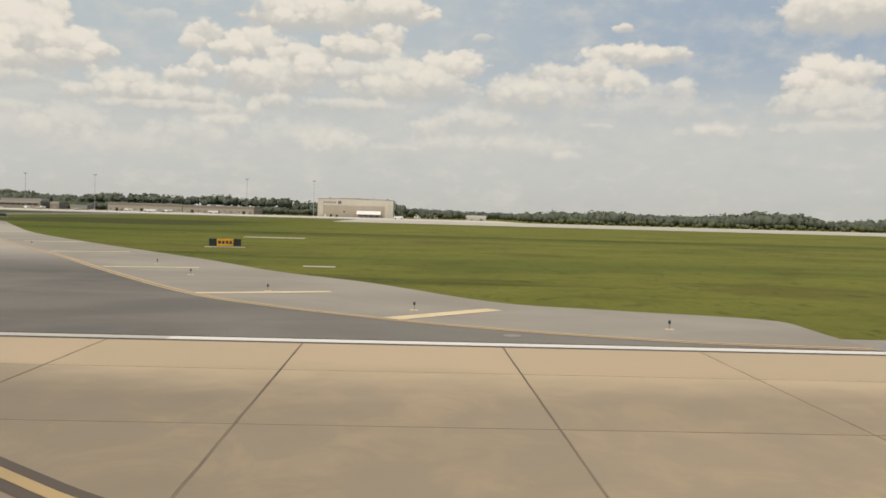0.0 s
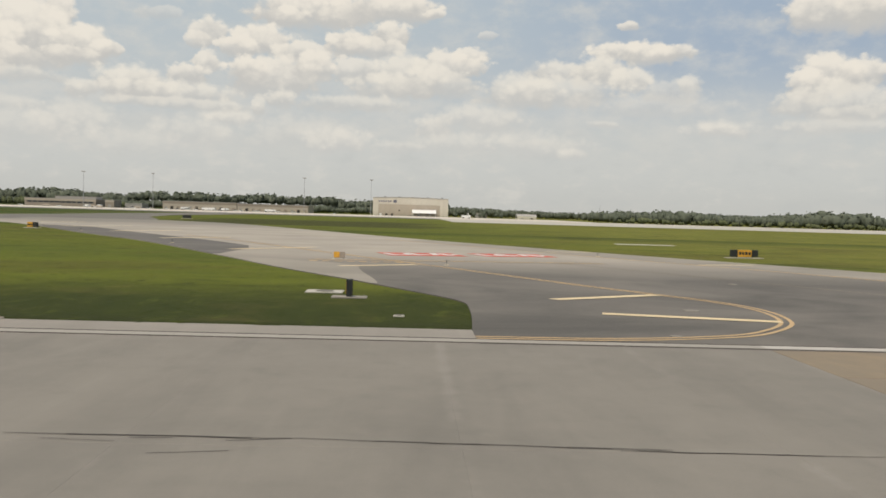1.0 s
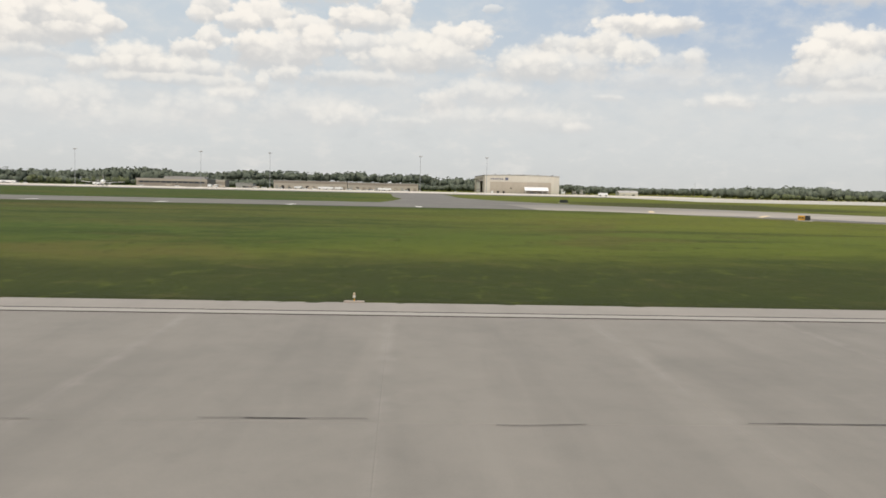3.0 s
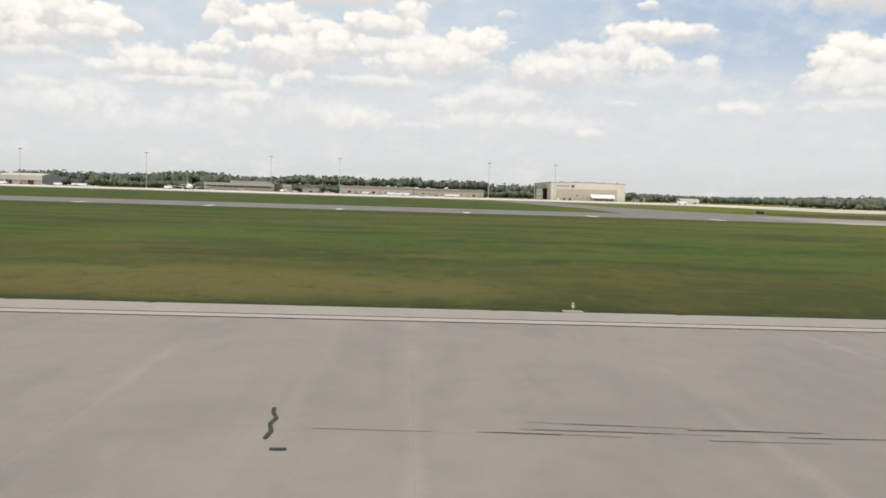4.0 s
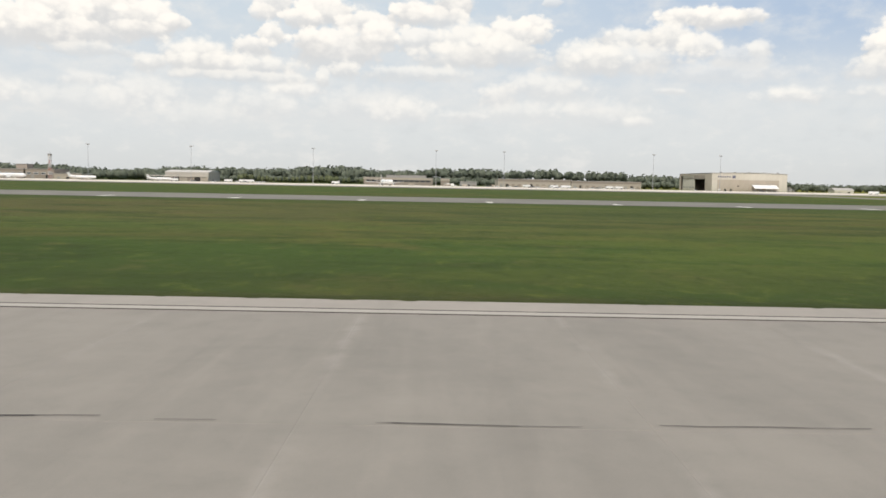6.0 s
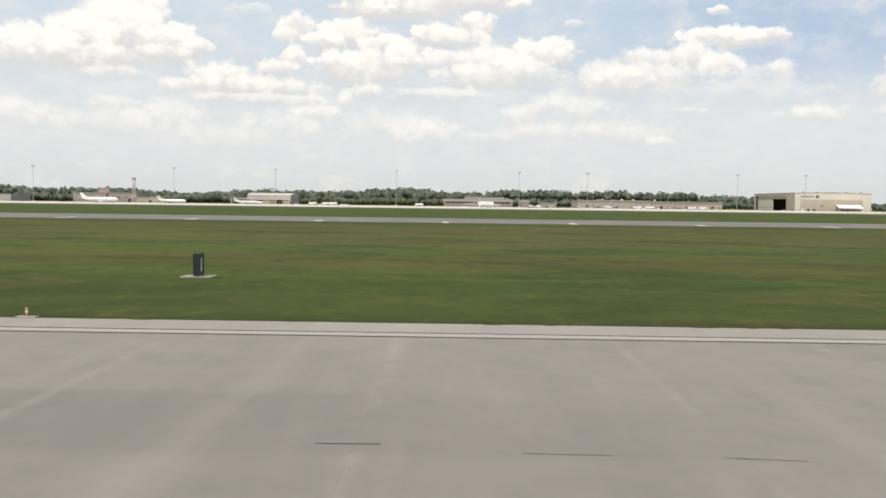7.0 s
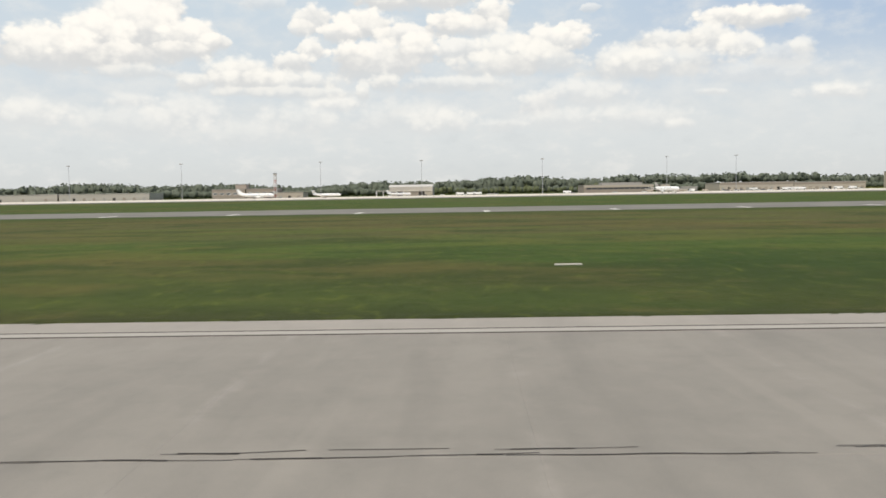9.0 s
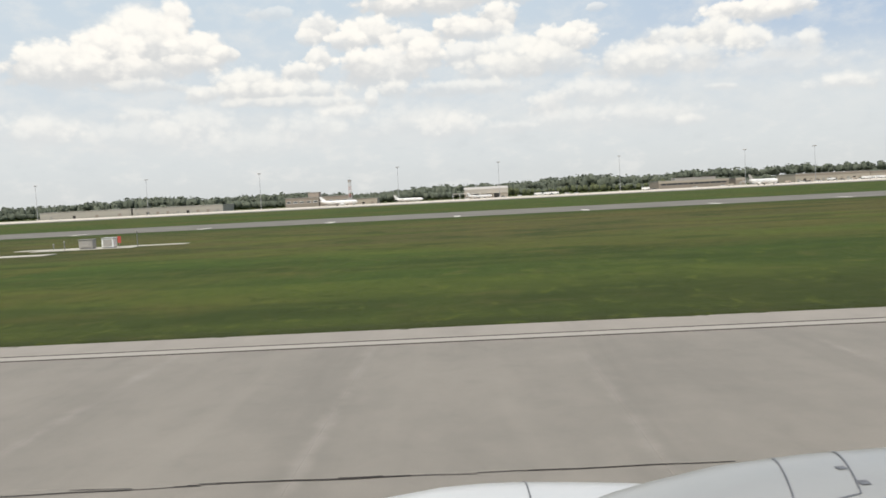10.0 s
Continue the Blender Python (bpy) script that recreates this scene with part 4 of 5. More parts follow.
# elsewhere along the joint: nearly whole at first, broken into pieces further on
x = -24.9
while x > -396:
    run = rng.uniform(1.5, 4.5) if x > -76 or -320 < x < -250 else rng.uniform(0.4, 2.2)
    end = x - run
    hit = [w for w in CHARTED if w[0] > end and w[1] < x]
    if not hit:
        y = 8.15 + rng.uniform(-0.1, 0.12)
        crack(x, y, end, y + rng.uniform(-0.06, 0.06), rng.uniform(0.018, 0.028), 0.0098)
    x = end - (rng.uniform(0.02, 0.2) if x > -76 else rng.uniform(0.1, 1.6))
ribbon(bm, [Vector((-131.57, 7.7)), Vector((-131.55, 7.95)), Vector((-131.6, 8.2)), Vector((-131.57, 8.4)), Vector((-131.63, 8.6)), Vector((-131.65, 8.8))], 0.04, 0.01)
ribbon(bm, [Vector((-131.48, 7.4)), Vector((-131.34, 7.41))], 0.06, 0.01)
tagged(part("crack_sealant", bm, SEALANT), "black wavering crack sealant along a concrete joint", "crack sealant", kind="stuff")

# ---- runway edge lights ----
def edge_light():
    t = thing("runway_edge_light", pose(-38.9, 16.6, -0.03), "small white runway edge light on a pale pad by the grass", "runway light", "runway edge lights")
    part("pad", boxed(-0.32, 0.32, -0.14, 0.14, 0, 0.06, bevel=0.01), BROWN_WALL, t, "tan concrete pad")
    part("stem", tubed((0, 0, 0.03), (0, 0, 0.14), 0.018, 0.015), SIGN_YELLOW, t, "yellow frangible stem")
    head = part("head", lathe(bmesh.new(), [(0.03, 0.13), (0.05, 0.15), (0.052, 0.18), (0.036, 0.19)]), CREAM_WALL, t, "cream lamp housing")
    part("lens", lathe(bmesh.new(), [(0.036, 0.19), (0.042, 0.21), (0.036, 0.245), (0.015, 0.265)]), AMBER_GLASS, head, "clear and amber glass lens")
    return t


light = edge_light()
light.scale = (0.6, 0.7, 0.8)
for k in range(1, 14):
    off = {1: -0.24, 3: 0.15, 8: -0.10, 10: 0.16}.get(k, 0.0)
    copy_thing(light, pose(-38.9 - 29.49 * k + off, 16.6, -0.03))


def taxi_light(x, y):
    t = thing("taxiway_light", pose(x, y, 0.0), "short dark taxiway edge light on a pale base", "taxiway light", "taxiway edge lights")
    part("base_plate", boxed(-0.14, 0.14, -0.14, 0.14, 0, 0.02, bevel=0.005), CREAM_PAINT, t)
    part("stem", tubed((0, 0, 0.02), (0, 0, 0.15), 0.018, 0.015), STEEL, t)
    part("lens", lathe(bmesh.new(), [(0.03, 0.15), (0.045, 0.17), (0.04, 0.23), (0.015, 0.25)]), BLUE_GLASS, t, "dark blue glass lens")
    return t


tl = taxi_light(5.4, 17.75)
tl.scale = (0.6, 0.6, 0.8)
for x, y in ((0.2, 20.3), (-3.8, 24.3), (-7.2, 29.6), (-9.8, 34.9), (-29.6, 37.0), (-20.6, 49.0), (-45.0, 52.0), (-57.0, 70.5)):
    copy_thing(tl, pose(x, y, 0.0))


# ---- signs ----
def sign_box(x, y, turn, panels, height, depth, label, pad, writing):
    """A lit guidance sign: panels side by side on two legs over a concrete pad."""
    t = thing("taxiway_sign", pose(x, y, -0.03, 0, 0, turn), label, "airfield sign", "airfield signs")
    total = sum(w for w, m in panels)
    part("pad", boxed(-total / 2 - pad, total / 2 + pad, -depth / 2 - 0.2, depth / 2 + 0.2, 0, 0.04, bevel=0.008), PALE_CONCRETE, t, "pale concrete pad")
    a = -total / 2
    for k, (w, m) in enumerate(panels):
        b = part("panel", boxed(a + 0.004, a + w - 0.004, -depth / 2, depth / 2, 0.09, 0.09 + height, bevel=0.012), m, t)
        if writing and m is SIGN_YELLOW:
            bm = bmesh.new()
            n = 4
            for i in range(n):
                c = a + w * (i + 0.7) / (n + 0.4)
                box(bm, c - 0.07 * w / 0.9, c + 0.07 * w / 0.9, -depth / 2 - 0.006, -depth / 2 - 0.001, 0.09 + height * 0.3, 0.09 + height * (0.68 if i % 2 else 0.72))
            part("character_bars", bm, SIGN_BLACK, b, "dark bars in place of characters")
        a += w
    for sx in (-1, 1):
        part("leg", tubed((sx * total * 0.35, 0, 0.03), (sx * total * 0.35, 0, 0.1), 0.025, 0.025), STEEL, t)
    return t


sign_box(-10.87, 52.7, 12, [(0.45, SIGN_BLACK), (0.95, SIGN_YELLOW), (0.45, SIGN_BLACK)], 0.42, 0.18, "black and yellow taxiway sign standing in the grass", 0.25, True)
sign_box(-62.4, 74.5, -20, [(0.55, SIGN_YELLOW), (0.45, SIGN_BLACK)], 0.4, 0.2, "yellow and black taxiway sign beside the exit", 0.2, True)
sign_box(-69.0, 152.0, 0, [(0.9, SIGN_BLACK), (0.5, SIGN_BLACK)], 0.5, 0.25, "dark taxiway sign seen far off in the grass", 0.2, False)
sign_box(-34.3, 39.6, 0, [(0.26, SIGN_YELLOW), (0.24, BROWN_WALL)], 0.26, 0.12, "small yellow sign beside the holding line", 0.1, False)


def distance_sign(x, y, digit, w, h, thick, label):
    """A black distance sign: two-sided, edge on to the runway, with a large white figure."""
    t = thing("distance_sign", pose(x, y, -0.03), label, "airfield sign", "distance signs")
    part("pad", boxed(-0.45, 0.45, -w / 2 - 0.12, w / 2 + 0.12, 0, 0.035, bevel=0.01), SHOULDER, t, "pale concrete pad")
    b = part("panel", boxed(-thick / 2, thick / 2, -w / 2, w / 2, 0.06, 0.06 + h, bevel=0.02), SIGN_BLACK, t)
    part("frame", boxed(-thick / 2 - 0.008, thick / 2 + 0.008, -w / 2 - 0.008, -w / 2 + 0.02, 0.05, 0.07 + h, bevel=0.006), SIGN_BLACK, t)
    part("frame", boxed(-thick / 2 - 0.008, thick / 2 + 0.008, w / 2 - 0.02, w / 2 + 0.008, 0.05, 0.07 + h, bevel=0.006), SIGN_BLACK, t)
    part("foot", boxed(-thick / 3, thick / 3, -w / 3, w / 3, 0.03, 0.065), STEEL, t)
    if digit:
        cu = bpy.data.curves.new("figure", "FONT")
        cu.body, cu.size, cu.align_x, cu.extrude, cu.offset = digit, h * 0.86, "CENTER", 0.003, 0.012
        tmp = new("figure", cu)
        me = bpy.data.meshes.new_from_object(tmp.evaluated_get(bpy.context.evaluated_depsgraph_get()))
        bpy.data.objects.remove(tmp)
        me.materials.clear()
        me.materials.append(SIGN_WHITE)
        f = new("figure", me)
        f.parent = b
        f.matrix_local = Matrix(((0, 0, -1, -thick / 2 - 0.004), (-1, 0, 0, 0.0), (0, 1, 0, 0.06 + h * 0.2), (0, 0, 0, 1)))
        f["label"] = "white painted figure"
        part("figure_bar", boxed(thick / 2 + 0.001, thick / 2 + 0.005, -0.05, 0.05, 0.06 + h * 0.2, 0.06 + h * 0.8), SIGN_WHITE, b, "white figure on the far face")
    return t


distance_sign(-244.84, 25.9, "5", 0.51, 0.63, 0.16, "black distance sign with a white figure 5 on a pale pad")
s6 = distance_sign(-32.7, 22.4, "", 0.3, 0.4, 0.13, "black upright sign with a yellow side on a pale pad")
part("side_panel", boxed(-0.08, -0.066, -0.13, 0.13, 0.1, 0.42), SIGN_YELLOW, s6, "yellow side panel")
for x, y, w, d, label in ((-33.45, 23.8, 1.0, 0.8, "round-cornered concrete pad with a dark cover"), (-3.6, 36.1, 1.3, 0.5, "bare concrete pad flush with the grass"), (-309.7, 28.0, 0.85, 0.3, "bare concrete pad flush with the grass"), (-11.2, 74.0, 5.0, 1.6, "long concrete pad flush with the grass"), (-31.4, 18.6, 0.24, 0.2, "small concrete pad with a dark cover")):
    t = thing("concrete_pad", pose(x, y, -0.03), label, "concrete pad", "pads in the grass")
    part("slab", boxed(-w / 2, w / 2, -d / 2, d / 2, 0, 0.03, bevel=0.01), PALE_CONCRETE, t)
    if "cover" in label:
        part("cover", lathe(bmesh.new(), [(w * 0.25, 0.03), (w * 0.24, 0.045)]), TAXI_GREY, t, "dark round metal cover")

# ---- equipment on its pads near the end of the run ----
for (x0, x1, y0, y1), label in (((-386.0, -377.6, 52.6, 54.3), "long concrete path in the grass"), ((-383.5, -371.6, 60.4, 61.6), "long concrete path in the grass"), ((-381.5, -374.6, 58.6, 60.3), "wide concrete pad under the equipment boxes")):
    t = thing("concrete_path", pose(0, 0, -0.03), label, "concrete path", "paths by the equipment")
    part("slab", boxed(x0, x1, y0, y1, 0, 0.04, bevel=0.01), PALE_CONCRETE, t)


def equipment_box(x, y, w, h, material, label):
    t = thing("equipment_cabinet", pose(x, y, 0.01), label, "equipment cabinet", "equipment cabinets")
    part("body", boxed(-w / 2, w / 2, -0.3, 0.3, 0.06, h, bevel=0.02), material, t)
    part("lid", boxed(-w / 2 - 0.03, w / 2 + 0.03, -0.34, 0.34, h, h + 0.04, bevel=0.01), material, t)
    part("plinth", boxed(-w / 2 + 0.04, w / 2 - 0.04, -0.26, 0.26, 0, 0.06), STEEL, t)
    d = part("door", boxed(-w * 0.36, w * 0.36, -0.318, -0.3, 0.12, h - 0.08, bevel=0.006), GREY_WALL, t, "recessed grey door")
    part("handle", boxed(w * 0.26, w * 0.3, -0.335, -0.318, h * 0.45, h * 0.6), STEEL, d)
    return t


equipment_box(-376.4, 59.4, 0.82, 0.66, WHITE_METAL, "white metal equipment cabinet on a concrete pad")
equipment_box(-377.9, 59.4, 0.95, 0.62, GREY_WALL, "pale grey metal equipment cabinet on a concrete pad")
t = thing("marker_post", pose(-375.75, 59.5, 0.01), "red upright marker beside a white cabinet", "marker", "")
part("post", tubed((0, 0, 0), (0, 0, 0.75), 0.02, 0.018), STEEL, t)
part("board", boxed(-0.11, 0.11, -0.02, 0.02, 0.3, 0.75, bevel=0.008), RED_METAL, t, "red board")
for x, y, h in ((-379.4, 59.2, 0.5), (-381.0, 61.0, 0.32), (-374.4, 59.2, 1.0)):
    t = thing("equipment_post", pose(x, y, 0.01), "short grey equipment post on a concrete pad", "post", "equipment posts")
    part("post", tubed((0, 0, 0), (0, 0, h), 0.03, 0.025), STEEL, t)
    part("cap", lathe(bmesh.new(), [(0.06, h), (0.07, h + 0.05), (0.03, h + 0.09)]), GREY_WALL, t)


# ---- apron light masts ----
def mast():
    t = thing("light_mast", pose(-51.7, 474.5, 0), "tall slim grey floodlight mast on the apron", "light mast", "apron light masts")
    part("base", lathe(bmesh.new(), [(0.5, 0.0), (0.5, 0.5), (0.4, 0.55)]), PALE_CONCRETE, t, "concrete base")
    part("pole", tubed((0, 0, 0.5), (0, 0, 18.6), 0.15, 0.07, 12), MAST_STEEL, t)
    ring = part("lamp_ring", tubed((0, 0, 18.5), (0, 0, 18.75), 0.45, 0.45, 14), MAST_STEEL, t)
    for k in range(6):
        a = math.pi / 3 * k + 0.3
        c, s = math.cos(a), math.sin(a)
        part("floodlight", boxed(c * 0.75 - 0.22, c * 0.75 + 0.22, s * 0.75 - 0.18, s * 0.75 + 0.18, 18.65, 19.0, bevel=0.04), GREY_WALL, ring)
    return t


m0 = mast()
for x, y in ((-87.4, 475.5), (-167.5, 475.5), (-204.1, 476), (-270.3, 477.5), (-335.2, 474.5), (-389.1, 471.5), (-461.5, 464), (-523.4, 468), (-587, 475)):
    copy_thing(m0, pose(x, y, 0))

# ---- red and white tower ----
t = thing("lattice_tower", pose(-417.4, 489.5, 0), "red and white lattice tower with a small cabin on top", "tower")
for sx, sy in ((-1, -1), (1, -1), (1, 1), (-1, 1)):
    part("leg", tubed((sx * 0.85, sy * 0.85, 0), (sx * 0.61, sy * 0.61, 12.4), 0.09, 0.08, 6), TOWER_WHITE, t)
for k in range(6):
    z0, z1 = 2.0 * k, 2.0 * k + 2.0
    w0, w1 = 0.85 - 0.02 * z0, 0.85 - 0.02 * z1
    bm = bmesh.new()
    for s in (-1, 1):
        tube(bm, (-w0, s * w0, z0), (w1, s * w1, z1), 0.06, 0.06, 5)
        tube(bm, (w0, s * w0, z0), (-w1, s * w1, z1), 0.06, 0.06, 5)
        tube(bm, (s * w0, -w0, z0), (s * w1, w1, z1), 0.06, 0.06, 5)
        tube(bm, (-w1, s * w1, z1), (w1, s * w1, z1), 0.06, 0.06, 5)
    part("bracing", bm, TOWER_RED if k % 2 == 0 else TOWER_WHITE, t)
cabin = part("cabin", boxed(-0.8, 0.8, -0.8, 0.8, 12.4, 13.5, bevel=0.06), GREY_WALL, t)
part("roof", boxed(-0.95, 0.95, -0.95, 0.95, 13.5, 13.75, bevel=0.05), STEEL, cabin, "dark roof")
part("antenna", tubed((0, 0, 13.9), (0, 0, 14.9), 0.06, 0.04), STEEL, cabin)


# ---- buildings ----
def shed(x0, x1, y0, depth, h, wall, label, windows=0, doors=0, fascia=None, arched=False, roof_mat=None):
    t = thing("airport_building", pose(x0, y0, 0), label, "building", "airport buildings")
    w = x1 - x0
    th = 0.3
    bm = bmesh.new()
    box(bm, 0, w, 0, th, 0, h), box(bm, 0, w, depth - th, depth, 0, h)
    box(bm, 0, th, th, depth - th, 0, h), box(bm, w - th, w, th, depth - th, 0, h)
    part("wall", bm, wall, t)
    if arched:
        bm = bmesh.new()
        n, rise = 10, 1.3
        rows = []
        for i in range(n + 1):
            f = i / n
            z = h + rise * math.sin(math.pi * f)
            rows.append([bm.verts.new((-0.3, f * depth, z)), bm.verts.new((w + 0.3, f * depth, z)), bm.verts.new((w + 0.3, f * depth, h - 0.02)), bm.verts.new((-0.3, f * depth, h - 0.02))])
        for a, b in zip(rows, rows[1:]):
            bm.faces.new((a[0], a[1], b[1], b[0]))
            bm.faces.new((a[1], a[2], b[2], b[1])), bm.faces.new((a[3], a[0], b[0], b[3])), bm.faces.new((a[2], a[3], b[3], b[2]))
        bmesh.ops.recalc_face_normals(bm, faces=bm.faces)
        part("roof", bm, roof_mat or ROOF, t, "shallow curved roof")
    else:
        part("roof", boxed(-0.2, w + 0.2, -0.2, depth + 0.2, h, h + 0.25, bevel=0.04), roof_mat or ROOF, t)
    if fascia:
        part("fascia", boxed(-0.1, w + 0.1, -0.12, 0, h * 0.72, h - 0.05), fascia, t)
    for i in range(windows):
        c = w * (i + 0.5) / windows
        f = part("window", boxed(c - w / windows * 0.3, c + w / windows * 0.3, -0.06, -0.002, h * 0.42, h * 0.64), WHITE_METAL, t)
        part("pane", boxed(c - w / windows * 0.26, c + w / windows * 0.26, -0.075, -0.06, h * 0.45, h * 0.61), WINDOW, f, "dark window glass")
    for i in range(doors):
        c = w * (i + 0.5) / doors
        part("loading_door", boxed(c - 0.8, c + 0.8, -0.08, -0.002, 0, h * 0.4), DARK if i % 4 == 1 else (BROWN_WALL if i % 4 else GREY_WALL), t)
    return t


shed(-598, -545, 500, 26, 3.9, PALE_BLOCK, "long low pale warehouse at the apron's far end", 0, 4, None, False, PALE_ROOF)
shed(-544, -492, 500, 24, 3.75, PALE_BLOCK, "long low pale warehouse with loading doors", 0, 9, None, False, PALE_ROOF)
shed(-456, -437, 500, 22, 5.1, BROWN_WALL, "tan block building with a row of windows", 5, 0)
shed(-444, -437.8, 506, 8, 7.9, BROWN_WALL, "taller brown plant room behind a block building", 0, 0)
shed(-436.5, -420, 501, 20, 5.3, BROWN_WALL, "tan block building beside the lattice tower", 4, 2)
shed(-419.0, -403.5, 498, 16, 3.0, TAN_WALL, "low tan shed beside the lattice tower", 0, 3)
wh = shed(-354, -330, 490, 26, 5.0, PALE_BLOCK, "pale tan hangar with a shallow curved roof", 0, 0, None, True, PALE_ROOF)
for k in range(6):
    part("door_panel", boxed(0.6 + 3.9 * k, 4.1 + 3.9 * k, -0.15, -0.002, 0, 2.4), (BROWN_WALL, DARK, TAN_WALL)[k % 3], wh)
for k in range(7):
    part("column", boxed(0.1 + 3.9 * k, 0.5 + 3.9 * k, -0.4, -0.16, 0, 2.5), TAN_WALL, wh)
part("eave", boxed(0, 24, -0.5, -0.16, 2.5, 2.75), CREAM_WALL, wh)
awning = thing("canopy", pose(-360.6, 479, 0), "flat pale canopy on posts beside a hangar", "canopy")
part("roof", boxed(0, 15.5, 0, 5, 2.7, 3.05, bevel=0.05), PALE_ROOF, awning)
for k in range(5):
    for y in (0.3, 4.7):
        part("post", tubed((0.3 + 3.7 * k, y, 0), (0.3 + 3.7 * k, y, 2.72), 0.12, 0.12), WHITE_METAL, awning)
terminal = shed(-245, -206, 500, 26, 4.1, BROWN_WALL, "long low brown terminal building with a dark window band", 0, 0, TAN_WALL)
part("window_band", boxed(1.0, 38.0, -0.1, -0.002, 1.9, 2.7), WINDOW, terminal, "long dark band of windows")
for k in range(13):
    part("mullion", boxed(1.0 + 3.05 * k, 1.4 + 3.05 * k, -0.16, -0.102, 1.9, 2.7), BROWN_WALL, terminal)
shed(-233, -210, 512, 10, 5.4, ROOF, "pale plant deck on a low terminal building", 0, 0)
shed(-201.5, -196.5, 502, 12, 4.0, BROWN_WALL, "small brown shed beside the terminal", 0, 1, TAN_WALL)
shed(-190.5, -181, 502, 12, 2.5, GREY_WALL, "low pale grey store beside the cargo building", 0, 3, None, False, PALE_ROOF)
shed(-169, -128, 500, 30, 4.4, TAN_WALL, "long tan cargo building with loading docks", 0, 12, BROWN_WALL)
shed(-127.6, -88, 500, 30, 4.0, TAN_WALL, "long tan cargo building with loading docks", 0, 11, BROWN_WALL)
shed(2.5, 7.0, 560, 8, 3.2, WHITE_METAL, "small white shed among trees", 2, 0)
shed(10.0, 17.0, 545, 8, 2.7, GREY_WALL, "small grey shed among trees", 3, 0)
shed(34.0, 45.5, 528, 9, 1.6, CREAM_WALL, "low pale store with a curved roof", 0, 2, None, True)


def hangar():
    """The large maintenance hangar: clad long side, open door in the end wall, canopy at its foot."""
    x0, x1, y0, y1, h = -51.2, -9.4, 490.0, 557.0, 10.0
    t = thing("hangar", pose(0, 0, 0), "large cream aircraft hangar with a tan lower wall", "hangar")
    n = 14
    for i in range(n):
        a, b = x0 + (x1 - x0) * i / n, x0 + (x1 - x0) * (i + 1) / n
        part("wall_panel", boxed(a + 0.02, b - 0.02, y0, y0 + 0.4, 6.3, h, bevel=0.03), CREAM_WALL, t)
        part("wall_panel", boxed(a + 0.02, b - 0.02, y0 + 0.05, y0 + 0.4, 0, 6.28, bevel=0.03), CREAM_WALL if i in (0, n - 1) else TAN_WALL, t)
    part("back_wall", boxed(x0, x1, y1 - 0.4, y1, 0, h), TAN_WALL, t)
    part("end_wall", boxed(x1 - 0.4, x1, y0 + 0.4, y1 - 0.4, 0, h), CREAM_WALL, t)
    for ya, yb, z0, z1, m in ((490.4, 503.0, 0, h, TAN_WALL), (525, 556.6, 8.4, h, TAN_WALL), (554, 556.6, 0, 8.4, TAN_WALL), (503.02, 525, 8.8, h, TAN_WALL), (503.02, 525, 6.6, 8.78, BROWN_WALL)):
        part("end_wall", boxed(x0, x0 + 0.4, ya, yb, z0, z1), m, t)
    for k in range(4):
        leaf = part("sliding_door", boxed(x0 + 0.45, x0 + 0.75, 525 + 6.5 * k, 531.4 + 6.5 * k, 0, 8.4, bevel=0.05), CREAM_WALL, t, "pale cream sliding door leaf")
        part("rail", boxed(x0 + 0.3, x0 + 0.44, 525 + 6.5 * k, 531.4 + 6.5 * k, 6.6, 7.3), BROWN_WALL, leaf, "brown door rail")
        part("window_strip", boxed(x0 + 0.38, x0 + 0.44, 526 + 6.5 * k, 530.4 + 6.5 * k, 1.5, 2.1), GREY_WALL, leaf, "grey window strip")
    part("floor", boxed(x0 + 0.4, x1 - 0.4, y0 + 0.4, y1 - 0.4, 0, 0.03), TAXI_GREY, t)
    bm = bmesh.new()
    rows = []
    for i in range(13):
        f = i / 12
        z = h + 0.45 * math.sin(math.pi * f)
        rows.append([bm.verts.new((x0 + (x1 - x0) * f, y, z + dz)) for y, dz in ((y0 - 0.15, 0.0), (y1 + 0.15, 0.0), (y1 + 0.15, -0.35), (y0 - 0.15, -0.35))])
    for a, b in zip(rows, rows[1:]):
        for i in range(4):
            bm.faces.new((a[i], b[i], b[(i + 1) % 4], a[(i + 1) % 4]))
    bm.faces.new(rows[0]), bm.faces.new(rows[-1])
    bmesh.ops.recalc_face_normals(bm, faces=bm.faces)
    part("roof", bm, ROOF, t, "shallow curved roof")
    for k in range(5):
        part("roof_vent", boxed(x0 + 6 + 8 * k, x0 + 6.8 + 8 * k, 495, 496, h + 0.2, h + 0.75, bevel=0.05), STEEL, t)
    # an emblem and a row of plain shapes where lettering stands
    for k in range(6):
        part("letter_shape", boxed(-48.0 + 1.25 * k, -47.25 + 1.25 * k, y0 - 0.08, y0 - 0.002, 7.5, 8.35), BLUE_METAL, t, "dark blue plain shape")
    part("emblem", boxed(-39.9, -38.1, y0 - 0.1, y0 - 0.002, 7.2, 8.7), BLUE_METAL, t, "dark blue square emblem")
    part("wall_panel", boxed(x1 - 4.6, x1 - 3.0, y0 - 0.12, y0 - 0.002, 0, 8.6), CREAM_WALL, t, "pale vertical panel")
    part("door", boxed(-37.0, -36.0, y0 - 0.05, y0 + 0.04, 2.6, 3.2), DARK, t, "small dark window")
    for k in range(3):
        part("door", boxed(-47.5 + 3.2 * k, -46.3 + 3.2 * k, y0 - 0.02, y0 + 0.04, 0, 1.2), DARK if k else WHITE_METAL, t)
    return t


